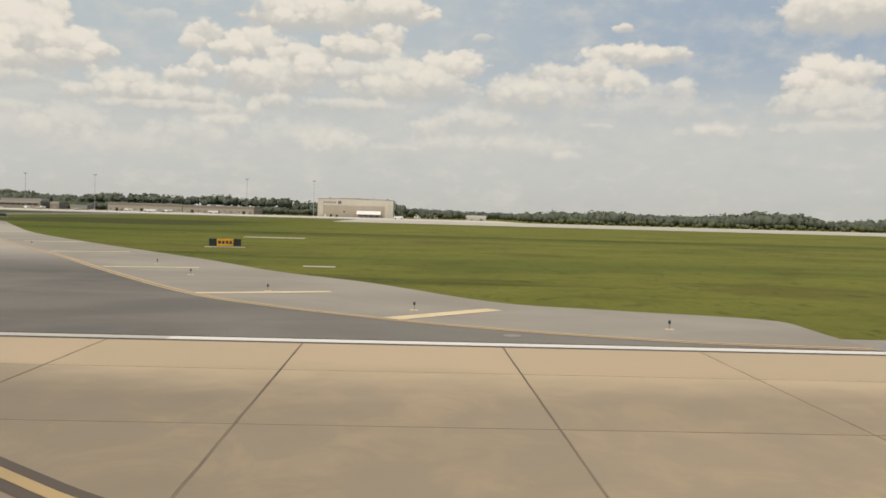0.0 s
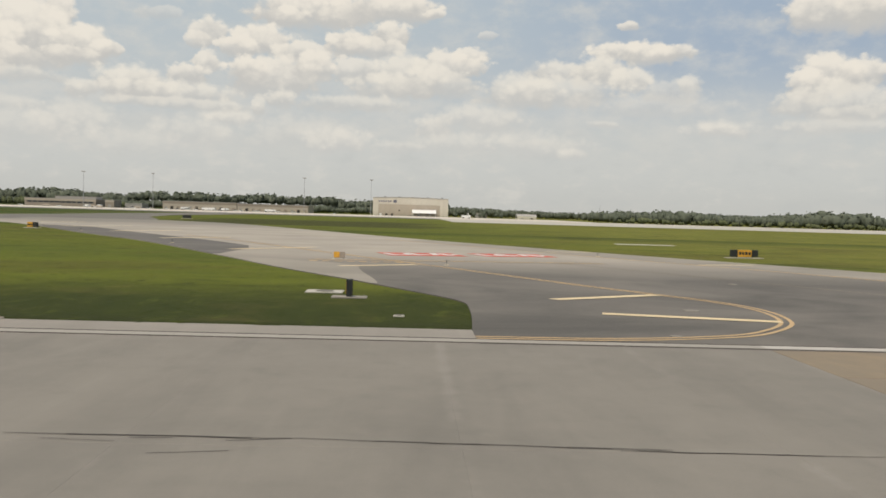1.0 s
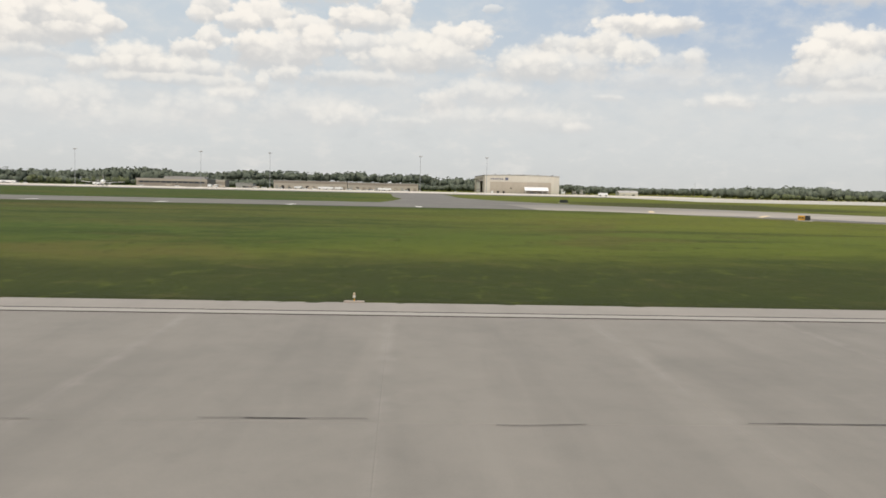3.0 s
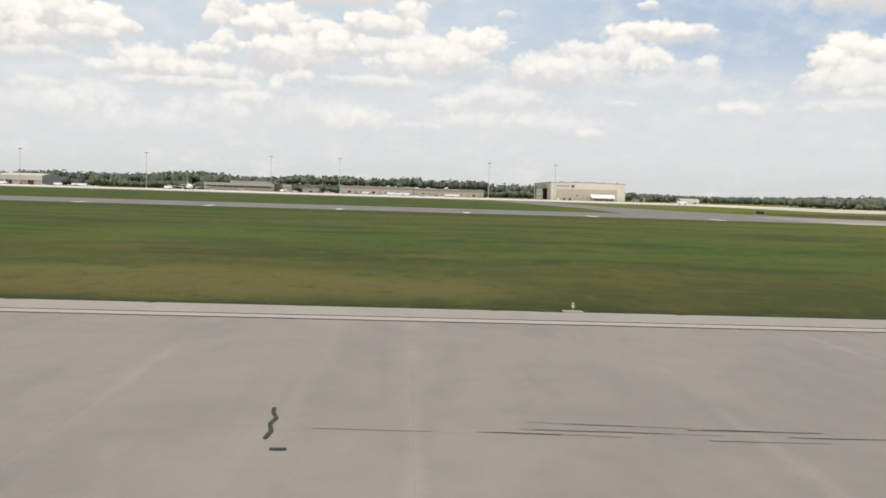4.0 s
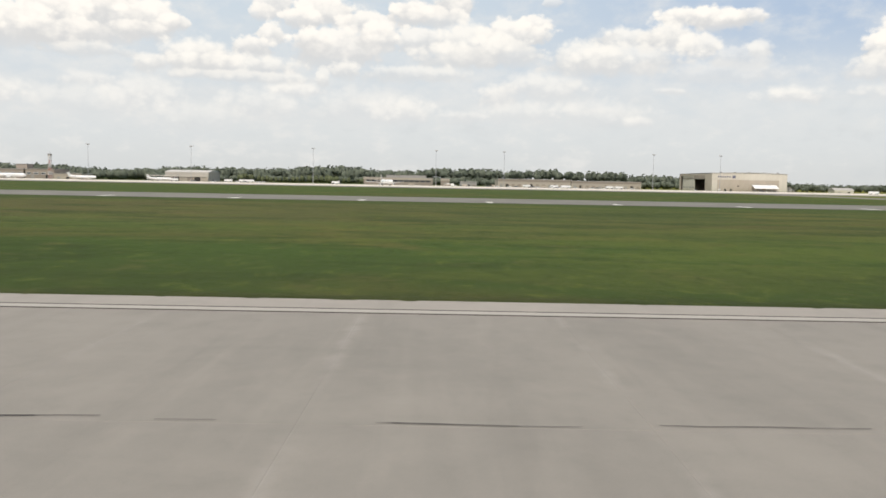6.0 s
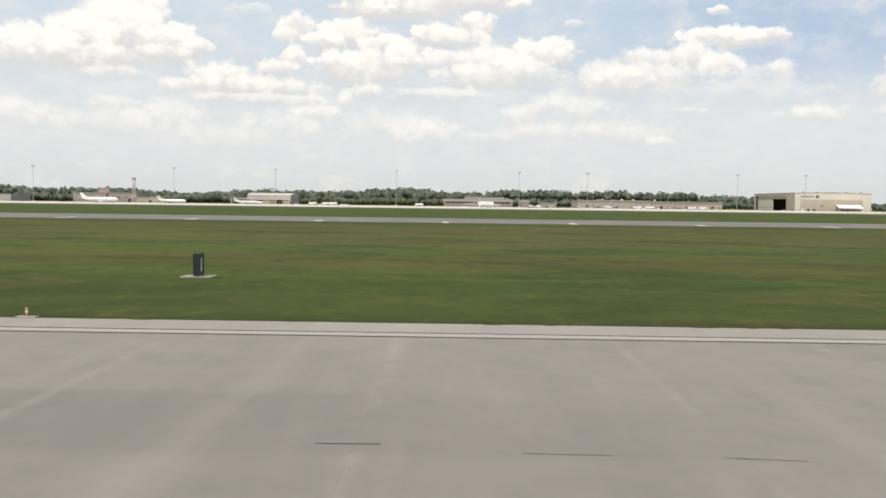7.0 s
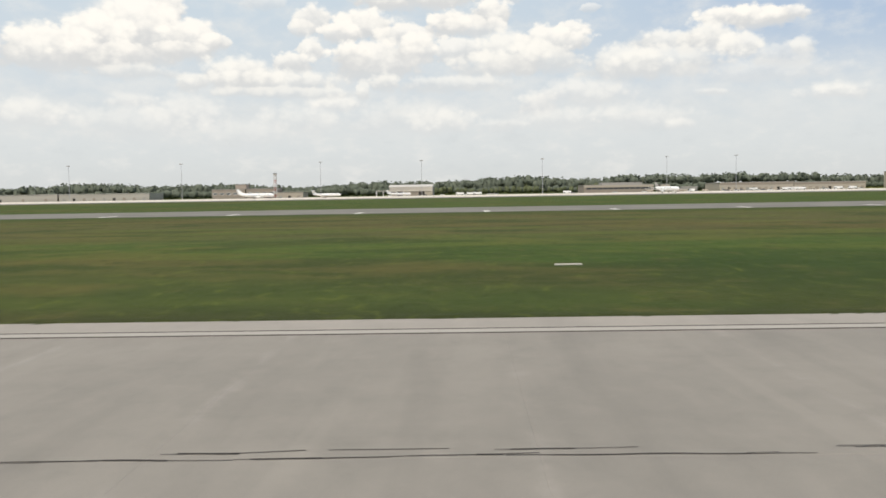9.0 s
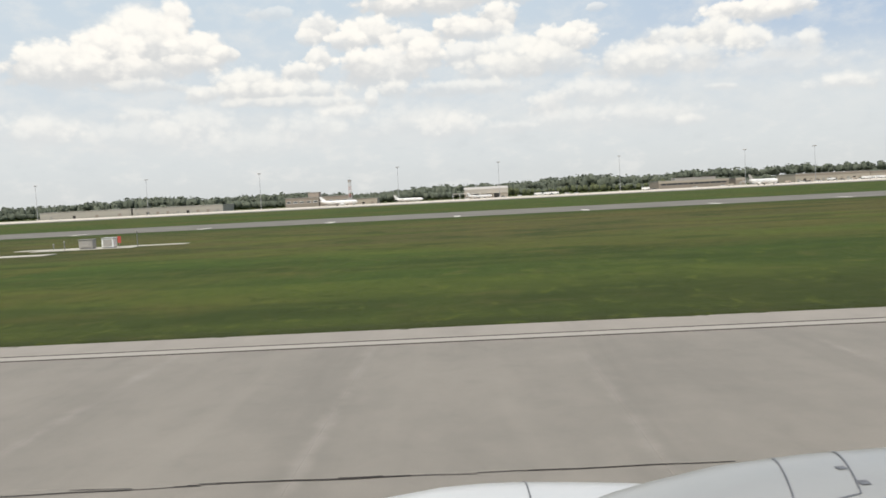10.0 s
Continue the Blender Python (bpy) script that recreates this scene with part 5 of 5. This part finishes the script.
hangar()
t = thing("canopy", pose(-22.8, 486.5, 0), "white tent-like canopy against the hangar wall", "canopy")
bm = bmesh.new()
cv = [[bm.verts.new((x, y, z)) for y, z in ((-2.6, 1.75), (-2.4, 2.0), (0.2, 3.1), (2.4, 3.7), (2.4, 3.55), (-2.4, 1.7))] for x in (-6.6, 6.6)]
for i in range(6):
    bm.faces.new((cv[0][i], cv[0][(i + 1) % 6], cv[1][(i + 1) % 6], cv[1][i]))
bm.faces.new(cv[0]), bm.faces.new(cv[1][::-1])
bmesh.ops.recalc_face_normals(bm, faces=bm.faces)
part("roof", bm, WHITE_METAL, t, "white sloping roof")
part("back_panel", boxed(-6.4, 6.4, 2.2, 2.4, 0, 3.5), TAN_WALL, t)
for k in range(5):
    part("post", tubed((-6.2 + 3.1 * k, -2.2, 0), (-6.2 + 3.1 * k, -2.2, 2.0), 0.1, 0.1), WHITE_METAL, t)


# ---- aircraft on the apron ----
def jet(m, length, label, high_tail=False, props=False, fin=None):
    """An airliner along x, nose at +x."""
    r = length * 0.05
    z = r * 1.9
    t = thing("airliner", m, label, "aircraft", "parked aircraft")
    prof = [(0.02 * r, 0.5), (0.45 * r, 0.485), (0.8 * r, 0.455), (r, 0.4), (r, -0.2), (0.85 * r, -0.32), (0.5 * r, -0.44), (0.15 * r, -0.5)]
    bm = lathe(bmesh.new(), [(a, b * length) for a, b in prof], 16, "X")
    for v in bm.verts:
        f = max(0.0, (-v.co.x / length - 0.2) / 0.3)
        v.co.z += z + f * r * 0.55
    body = part("fuselage", bm, WHITE_METAL, t)
    part("cockpit_window", boxed(0.445 * length, 0.47 * length, -0.5 * r, 0.5 * r, z + 0.45 * r, z + 0.62 * r, bevel=0.02), WINDOW, body, "dark cockpit glass")
    for s in (-1, 1):
        bm = bmesh.new()
        for k in range(16):
            box(bm, (-0.2 + 0.036 * k) * length, (-0.2 + 0.036 * k) * length + 0.012 * length, s * r * 0.955 - 0.03 * r, s * r * 0.955 + 0.03 * r, z + 0.22 * r, z + 0.42 * r)
        part("window_row", bm, WINDOW, body, "row of dark cabin windows")

    def vane(points, thick, name, material=WHITE_METAL):
        bm = bmesh.new()
        axis = Vector((0, 0, thick)) if name != "tail_fin" else Vector((0, thick, 0))
        a = [bm.verts.new(Vector(p) + axis) for p in points]
        b = [bm.verts.new(Vector(p) - axis) for p in points]
        bm.faces.new(a), bm.faces.new(b[::-1])
        for i in range(len(a)):
            j = (i + 1) % len(a)
            bm.faces.new((a[i], b[i], b[j], a[j]))
        bmesh.ops.recalc_face_normals(bm, faces=bm.faces)
        bmesh.ops.bevel(bm, geom=list(bm.edges), offset=thick * 0.5, segments=1, affect="EDGES", clamp_overlap=True)
        return part(name, bm, material, t)

    L = length
    zw = z + (0.75 * r if props else -0.45 * r)
    for s in (-1, 1):
        vane([(0.1 * L, s * 0.5 * r, zw), (-0.08 * L, s * 0.5 * r, zw), (-0.2 * L if not props else -0.05 * L, s * 0.46 * L, zw + 0.5 * r), (-0.16 * L if not props else 0.03 * L, s * 0.46 * L, zw + 0.5 * r)], 0.08 * r, "wing")
        zt = z + (0.5 * r if not high_tail else 3.0 * r)
        vane([(-0.4 * L, 0, zt), (-0.49 * L, 0, zt), (-0.53 * L, s * 0.17 * L, zt + 0.2 * r), (-0.48 * L, s * 0.17 * L, zt + 0.2 * r)], 0.05 * r, "tailplane")
        ey = s * 0.15 * L if not high_tail else s * 1.5 * r
        ex, ez = (0.06 * L, zw - 0.55 * r) if not high_tail else (-0.3 * L, z + 0.5 * r)
        bm = lathe(bmesh.new(), [(0.36 * r, 0.09 * L), (0.44 * r, 0.07 * L), (0.42 * r, 0.0), (0.25 * r, -0.05 * L)], 12, "X")
        bmesh.ops.translate(bm, verts=bm.verts, vec=(ex, ey, ez))
        eng = part("engine", bm, WHITE_METAL, t)
        part("intake", lathe_at([(0.3 * r, 0.0), (0.3 * r, 0.004 * L)], (ex + 0.09 * L, ey, ez)), DARK, eng, "dark engine intake")
        part("main_wheel", tubed((-0.06 * L, s * 0.08 * L - 0.12 * r, 0.3 * r), (-0.06 * L, s * 0.08 * L + 0.12 * r, 0.3 * r), 0.3 * r, 0.3 * r, 12), RUBBER, t)
        part("gear_leg", tubed((-0.06 * L, s * 0.08 * L, 0.3 * r), (-0.05 * L, s * 0.07 * L, z - 0.4 * r), 0.09 * r, 0.09 * r, 8), STEEL, t)
    part("nose_wheel", tubed((0.38 * L, -0.12 * r, 0.24 * r), (0.38 * L, 0.12 * r, 0.24 * r), 0.24 * r, 0.24 * r, 12), RUBBER, t)
    part("gear_leg", tubed((0.38 * L, 0, 0.24 * r), (0.38 * L, 0, z - 0.8 * r), 0.08 * r, 0.08 * r, 8), STEEL, t)
    vane([(-0.33 * L, 0, z + 0.8 * r), (-0.48 * L, 0, z + 0.8 * r), (-0.54 * L, 0, z + 3.2 * r), (-0.47 * L, 0, z + 3.2 * r)], 0.06 * r, "tail_fin", fin or WHITE_METAL)
    return t


def lathe_at(profile, at):
    bm = lathe(bmesh.new(), profile, 12, "X")
    bmesh.ops.translate(bm, verts=bm.verts, vec=at)
    return bm


jet(pose(-416.5, 440, 0), 18.5, "white twin-engined airliner parked side on with a tall tail")
jet(pose(-382.0, 446, 0), 14.5, "small white jet with a high tail parked side on", high_tail=True)
jet(pose(-346.0, 455, 0, 0, 0, 8), 12.5, "small white jet parked in front of a white hangar", high_tail=True)
jet(pose(-225.0, 385, 0, 0, 0, -72), 19.0, "white airliner with a dark tail parked nose towards the taxiway", fin=GREY_WALL)


# ---- parked vehicles ----
def vehicle(m, length, height, material, label, van=False):
    t = thing("parked_vehicle", m, label, "vehicle", "vehicles on the apron")
    L, h, w = length, height, length * 0.2
    part("body", boxed(-L / 2, L / 2, -w, w, h * 0.22, h * (0.62 if not van else 0.98), bevel=h * 0.07), material, t)
    if not van:
        part("cabin", boxed(-L * 0.28, L * 0.2, -w * 0.88, w * 0.88, h * 0.6, h, bevel=h * 0.1), WINDOW, t, "dark glazed cabin")
    else:
        part("windscreen", boxed(L * 0.36, L * 0.505, -w * 0.9, w * 0.9, h * 0.55, h * 0.85, bevel=h * 0.03), WINDOW, t, "dark windscreen")
    for sx in (-0.32, 0.32):
        for sy in (-1, 1):
            part("wheel", tubed((sx * L, sy * w - 0.06, h * 0.2), (sx * L, sy * w + 0.06, h * 0.2), h * 0.2, h * 0.2, 10), RUBBER, t)
    return t


car = vehicle(pose(-113, 480, 0), 2.4, 0.8, WHITE_METAL, "small white parked car on the apron")
truck = vehicle(pose(-140, 478, 0), 4.2, 1.5, WHITE_METAL, "white service truck parked on the apron", True)
grey_car = vehicle(pose(-151, 481, 0), 2.4, 0.8, STEEL, "small grey parked car on the apron")
red_cart = vehicle(pose(-196, 470, 0), 3.0, 1.1, TAN_WALL, "tan baggage tug on the apron", True)
for k in range(30):
    src = (car, car, truck, grey_car, red_cart)[k % 5]
    copy_thing(src, pose(rng.uniform(-390, -15) if k % 3 else rng.uniform(-250, -90), rng.uniform(455, 484), 0, 0, 0, rng.choice((0, 180, 12, -8, 90))))
for k in range(16):
    src = (car, grey_car, truck, car, red_cart)[k % 5]
    copy_thing(src, pose(-164 + 4.6 * k + rng.uniform(-1.5, 1.5), rng.uniform(486, 494), 0, 0, 0, rng.choice((0, 180, 90))))
for k in range(7):
    copy_thing((car, truck, grey_car)[k % 3], pose(-352 + 9.0 * k + rng.uniform(-2, 2), rng.uniform(472, 478), 0, 0, 0, rng.choice((0, 180, 10))))
copy_thing(truck, pose(-5.2, 400, 0))
for x in (-312, -309, -305, -298, 76, 80):
    copy_thing(truck if x % 2 else car, pose(x, 482, 0))


# ---- woods ----
def blob_template(seed, fine=False):
    """An uneven clump of leaves; fine: the lumpy heart of a crown."""
    bm = bmesh.new()
    bmesh.ops.create_icosphere(bm, subdivisions=2 if fine else 1, radius=1.0)
    r = random.Random(seed)
    for v in bm.verts:
        if fine:
            v.co *= 0.92 + 0.5 * noise.noise(v.co * 2.1 + Vector((seed * 3.7, 0, 0))) + r.uniform(-0.09, 0.09)
        else:
            v.co *= r.uniform(0.75, 1.15)
    bm.verts.index_update()
    vs = np.array([v.co[:] for v in bm.verts])
    fs = np.array([[v.index for v in f.verts] for f in bm.faces])
    bm.free()
    return vs, fs


BLOBS = [blob_template(s) for s in range(6)]
HEARTS = [blob_template(s, True) for s in range(8)]


def joined_clumps(name, centres, sizes, material, label, category):
    V, F, n = [], [], 0
    r = np.random.RandomState(len(centres))
    for c, s in zip(centres, sizes):
        vs, fs = BLOBS[r.randint(6)] if s[3] == 0 else HEARTS[r.randint(8)]
        a = r.uniform(0, 6.28)
        ca, sa = math.cos(a), math.sin(a)
        rot = vs @ np.array([[ca, sa, 0], [-sa, ca, 0], [0, 0, 1]])
        V.append(rot * s[:3] + c)
        F.append(fs + n)
        n += len(vs)
    me = bpy.data.meshes.new(name)
    me.from_pydata(np.concatenate(V).tolist(), [], np.concatenate(F).tolist())
    me.materials.append(material)
    me.polygons.foreach_set("use_smooth", [True] * len(me.polygons))
    return tagged(new(name, me), label, category, kind="stuff")


def wood(name, x0, x1, y0, rows, top, step, material, label, seed, pines=0.4):
    """Trees in rows: some round and full, some bare-stemmed pines with a ragged head."""
    r = random.Random(seed)
    cs, ss, trunks = [], [], bmesh.new()
    for row in range(rows):
        x = x0
        while x < x1:
            h = top(x) * r.uniform(0.82, 1.04) * (1.0 + 0.03 * row)
            y = y0 + row * 14 + r.uniform(-5, 5)
            w = h * (r.uniform(0.2, 0.32) if pines else r.uniform(0.3, 0.46))
            pine = r.random() < pines
            base = h * (0.42 if pine else 0.06)
            mid_z, half_z = (base + h) / 2, (h - base) / 2
            for k in range(2 if pine else 3):
                o = (k - 1) * 0.45 * w if not pine else (k - 0.5) * 0.5 * w
                cs.append((x + o, y + r.uniform(-0.3, 0.3) * w, mid_z + r.uniform(-0.25, 0.05) * half_z))
                g = r.uniform(0.75, 0.95)
                ss.append((w * 0.9 * g, w * 0.9 * g, half_z * g, 1))
            for k in range(14):
                a, e = r.uniform(0, 6.28), r.uniform(-0.5, 1.0)
                d = w * math.sqrt(max(0.0, 1 - e * e)) * r.uniform(0.8, 1.12)
                q = h * r.uniform(0.03, 0.07)
                cs.append((x + d * math.cos(a), y + d * math.sin(a), mid_z + half_z * e * r.uniform(0.85, 1.05)))
                ss.append((q * r.uniform(0.9, 1.6), q * r.uniform(0.9, 1.6), q * r.uniform(0.6, 1.0), 0))
            if row == 0:
                tube(trunks, (x, y, -0.1), (x + r.uniform(-0.2, 0.2), y, h * 0.8), 0.16, 0.06, 5)
            x += step * r.uniform(0.5, 1.4)
    w_ob = joined_clumps(name, cs, ss, material, label, "trees")
    tr = part("trunks", trunks, BARK, w_ob, "brown pine trunks")
    tr["kind"] = "stuff"
    return w_ob


def tops(x):
    gap = max(0.0, min(1.0, (x + 222) / 12, (-72 - x) / 12))  # where tall thin pines stand instead
    return -3.2 * gap + 9.3 + 1.3 * math.sin(x * 0.021 + 1.0) + 0.9 * math.sin(x * 0.063) + 0.8 * noise.noise((x * 0.11, 0, 0))


def tops_far(x):
    return max(4.5, 6.2 + 0.9 * math.sin(x * 0.03 + 2))


def tops_east(x):
    return max(3.8, 5.6 + 2.6 * max(0.0, 1 - abs(x - 165) / 26) + 0.8 * math.sin(x * 0.09) + 1.2 * noise.noise((x * 0.07, 3, 0)))


wood("woods", -860, -5, 588, 3, tops, 2.6, HAZED_LEAVES, "dark green pine woods behind the airport buildings", 3, 0.3)
wood("pine_row", -216, -76, 592, 2, lambda x: 12.3 - 1.3 * abs(math.sin(x * 0.05)), 4.6, HAZED_LEAVES, "tall bare-stemmed pines standing apart above the woods", 21, 1.0)
wood("thicket", -860, -5, 581, 1, lambda x: 5.2 + 0.8 * math.sin(x * 0.19), 2.4, HAZED_LEAVES, "dense undergrowth at the edge of the pine woods", 12, 0.0)
wood("woods", -20, 330, 640, 3, tops_far, 1.8, HAZED_LEAVES, "distant low dark woods", 4, 0.2)
wood("woods", 52, 420, 384, 3, tops_east, 2.6, HAZED_LEAVES, "green mixed woods beyond the grass", 5, 0.0)
wood("thicket", 60, 400, 376, 1, lambda x: 2.4 + 0.8 * math.sin(x * 0.2), 2.2, LEAVES_LIGHT, "lighter green bushes in front of the woods", 6, 0.0)
wood("thicket", -330, -210, 560, 1, lambda x: 5.0 + 1.2 * math.sin(x * 0.13), 3.4, LEAVES_LIGHT, "lighter green trees behind the apron", 8, 0.1)
wood("thicket", -495, -360, 530, 1, lambda x: 6.2 + 1.2 * math.sin(x * 0.11), 3.0, HAZED_LEAVES, "round dark trees between the buildings", 9, 0.0)
wood("thicket", -10, 25, 520, 1, lambda x: 4.5 + 1.6 * math.sin(x * 0.5), 2.4, HAZED_LEAVES, "ragged trees beside the hangar", 10, 0.4)
t = thing("radio_mast", pose(90.8, 560, 0), "thin grey radio mast above distant woods", "mast")
part("pole", tubed((0, 0, 0), (0, 0, 9.5), 0.12, 0.06, 8), STEEL, t)

# ---- the turf's uneven edge over the shoulder ----
def turf_edge(x0, x1, y0, seed):
    """A low, bumpy lip of turf that creeps over the concrete's edge."""
    step = 0.16
    n = int((x1 - x0) / step)
    V, F = [], []
    offs, tall = (-0.02, 0.06, 0.2, 0.5, 1.0), (0.0, 0.6, 1.0, 0.6, 0.0)
    for i in range(n + 1):
        x = x0 + step * i
        creep = 0.1 * noise.noise((x * 0.35, seed, 0)) + 0.06 * noise.noise((x * 2.3, seed, 5))
        for o, h in zip(offs, tall):
            z = -0.03 + h * (0.035 + 0.03 * noise.noise((x * 1.7, o * 4.0, seed)) + 0.02 * noise.noise((x * 6.0, o * 9.0, seed)))
            V.append((x, y0 + creep * max(0.0, 1 - o) + o, z if h else (-0.002 if o < 0 else -0.032)))
    k = len(offs)
    for i in range(n):
        for j in range(k - 1):
            a = i * k + j
            F.append((a, a + k, a + k + 1, a + 1))
    me = bpy.data.meshes.new("turf_edge")
    me.from_pydata(V, [], F)
    me.materials.append(TURF)
    return tagged(new("turf_edge", me), "uneven grass edge creeping over the concrete shoulder", "grass", kind="stuff")


turf_edge(-640.0, -30.4, 16.5, 2.0)

# ---- the aircraft's engine, standing where the roll ends ----
def cowling():
    t = thing("engine_cowling", pose(-352.42, 3.45, 0.695), "white aircraft engine cowling with panel lines and latches", "aircraft engine")
    shift = Vector((0.0, -0.25, 0.135))
    inlet = [(0.5, 0.06), (0.53, -0.06), (0.6, -0.1), (0.645, -0.08), (0.665, -0.03), (0.68, 0.07), (0.7, 0.21), (0.708, 0.35), (0.708, 0.49), (0.7, 0.69), (0.69, 0.87), (0.66, 1.2)]
    body = [(0.3, 0.56), (0.42, 0.57), (0.5, 0.595), (0.555, 0.635), (0.59, 0.69), (0.615, 0.77), (0.643, 0.89), (0.685, 1.11), (0.71, 1.39), (0.722, 1.7), (0.71, 2.1), (0.67, 2.4), (0.58, 2.65)]
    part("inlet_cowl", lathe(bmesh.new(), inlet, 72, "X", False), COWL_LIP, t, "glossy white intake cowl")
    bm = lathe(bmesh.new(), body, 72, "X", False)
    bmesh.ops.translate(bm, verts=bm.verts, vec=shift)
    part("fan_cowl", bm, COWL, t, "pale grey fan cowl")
    part("intake_fan", lathe(bmesh.new(), [(0.02, 0.1), (0.14, 0.22), (0.55, 0.36)], 32, "X"), DARK, t, "dark fan inside the intake")
    bm = lathe(bmesh.new(), [(0.57, 2.6), (0.42, 2.95), (0.3, 3.15)], 32, "X")
    bmesh.ops.translate(bm, verts=bm.verts, vec=shift)
    part("exhaust", bm, STEEL, t, "grey exhaust nozzle")

    def radius_of(profile):
        hs, rs = [h for r, h in profile], [r for r, h in profile]
        return lambda x: float(np.interp(x, hs, rs))

    def seam(name, radius, off, corners, material, lift=1.004):
        """A thin strip lying on the cowl; corners: (place along it, degrees from the top towards the cabin) of its two long edges."""
        (xa, aa), (xb, ab), w = corners
        bm = bmesh.new()
        rows = []
        for i in range(15):
            f = i / 14
            x, a = xa + (xb - xa) * f, radians(aa + (ab - aa) * f)
            ring = []
            for k in (0.0, 1.0):
                xx = x + (w * k if abs(ab - aa) > abs(xb - xa) * 60 else 0.0)
                bb = a + (0.0 if abs(ab - aa) > abs(xb - xa) * 60 else w * k / 0.7)
                r = radius(xx) * lift
                ring.append(bm.verts.new(Vector((xx, -r * math.sin(bb), r * math.cos(bb))) + off))
            rows.append(ring)
        for p, q in zip(rows, rows[1:]):
            bm.faces.new((p[0], p[1], q[1], q[0]))
        return part(name, bm, material, t)

    r_in, r_body = radius_of(inlet[3:]), radius_of(body)
    zero = Vector((0, 0, 0))
    seam("panel_seam", r_in, zero, ((0.5, -30), (0.53, 80), 0.006), STEEL)
    seam("latch", r_in, zero, ((0.6, 26), (0.61, 31), 0.022), STEEL)
    seam("panel_seam", r_body, shift, ((1.28, -20), (1.2, 18), 0.006), STEEL)
    seam("panel_seam", r_body, shift, ((1.47, -20), (1.385, 15), 0.006), STEEL)
    seam("panel_seam", r_body, shift, ((1.2, 17.8), (1.39, 14.8), 0.005), STEEL)
    seam("latch", r_body, shift, ((1.4, 10), (1.405, 12), 0.028), STEEL)
    seam("latch", r_body, shift, ((1.38, 2), (1.385, 4), 0.026), STEEL)
    seam("latch", r_body, shift, ((1.58, 17), (1.585, 20), 0.16), GREY_WALL)
    seam("latch", r_body, shift, ((0.86, 44), (0.88, 58), 0.04), STEEL)
    return t


cowling()

# ---- runway slabs, one by one ----
JOINTS = [
    20.6, 15.15, 11.8, 8.4, 5.05, 1.68, -1.7, -4.94, -12.8, -16.2, -25.0, -27.55, -30.69, -33.87, -45.12, -48.46,
    -51.63, -58.65, -61.85, -65.12, -77.27, -80.59, -127.09, -130.27, -133.45, -147.54, -150.87, -161.88, -165.12, -168.5, -182.6, -186.01,
    -234.73, -238.23, -253.17, -256.58, -260.13, -291.7, -295.16, -312.3, -315.78, -329.75, -333.13, -336.51, -350.49, -353.7, -356.9, X_END,
]
tan_long = [slab_mesh("slab", 3.25, 3.2, SLAB_TAN, 0.016, 0.008, 0.008, k) for k in (1, 2, 3)]
tan_short = [slab_mesh("slab", 3.25, 2.5, SLAB_TAN, 0.016, 0.008, 0.008, k) for k in (4, 5)]
grey_a = slab_mesh("slab", 3.25, 6.7, SLAB_GREY, 0.0, 0.012, 0.003)
count = 0
for a, b in zip(JOINTS, JOINTS[1:]):
    n_slabs = max(1, round((a - b) / 3.33))
    w = (a - b) / n_slabs
    for k in range(n_slabs):
        mid = a - w * (k + 0.5)
        rows = ((tan_long[count % 3], 7.5), (tan_long[(count + 1) % 3], 10.7), (tan_short[count % 2], 13.55)) if mid > X_TAN else ((grey_a, 4.75), (grey_a, 11.45))
        for me, y in rows:
            s = new("slab", me)
            s.parent, s.location, s.scale = runway, (mid, y, 0), (w / 3.25, 1, 1)
        count += 1
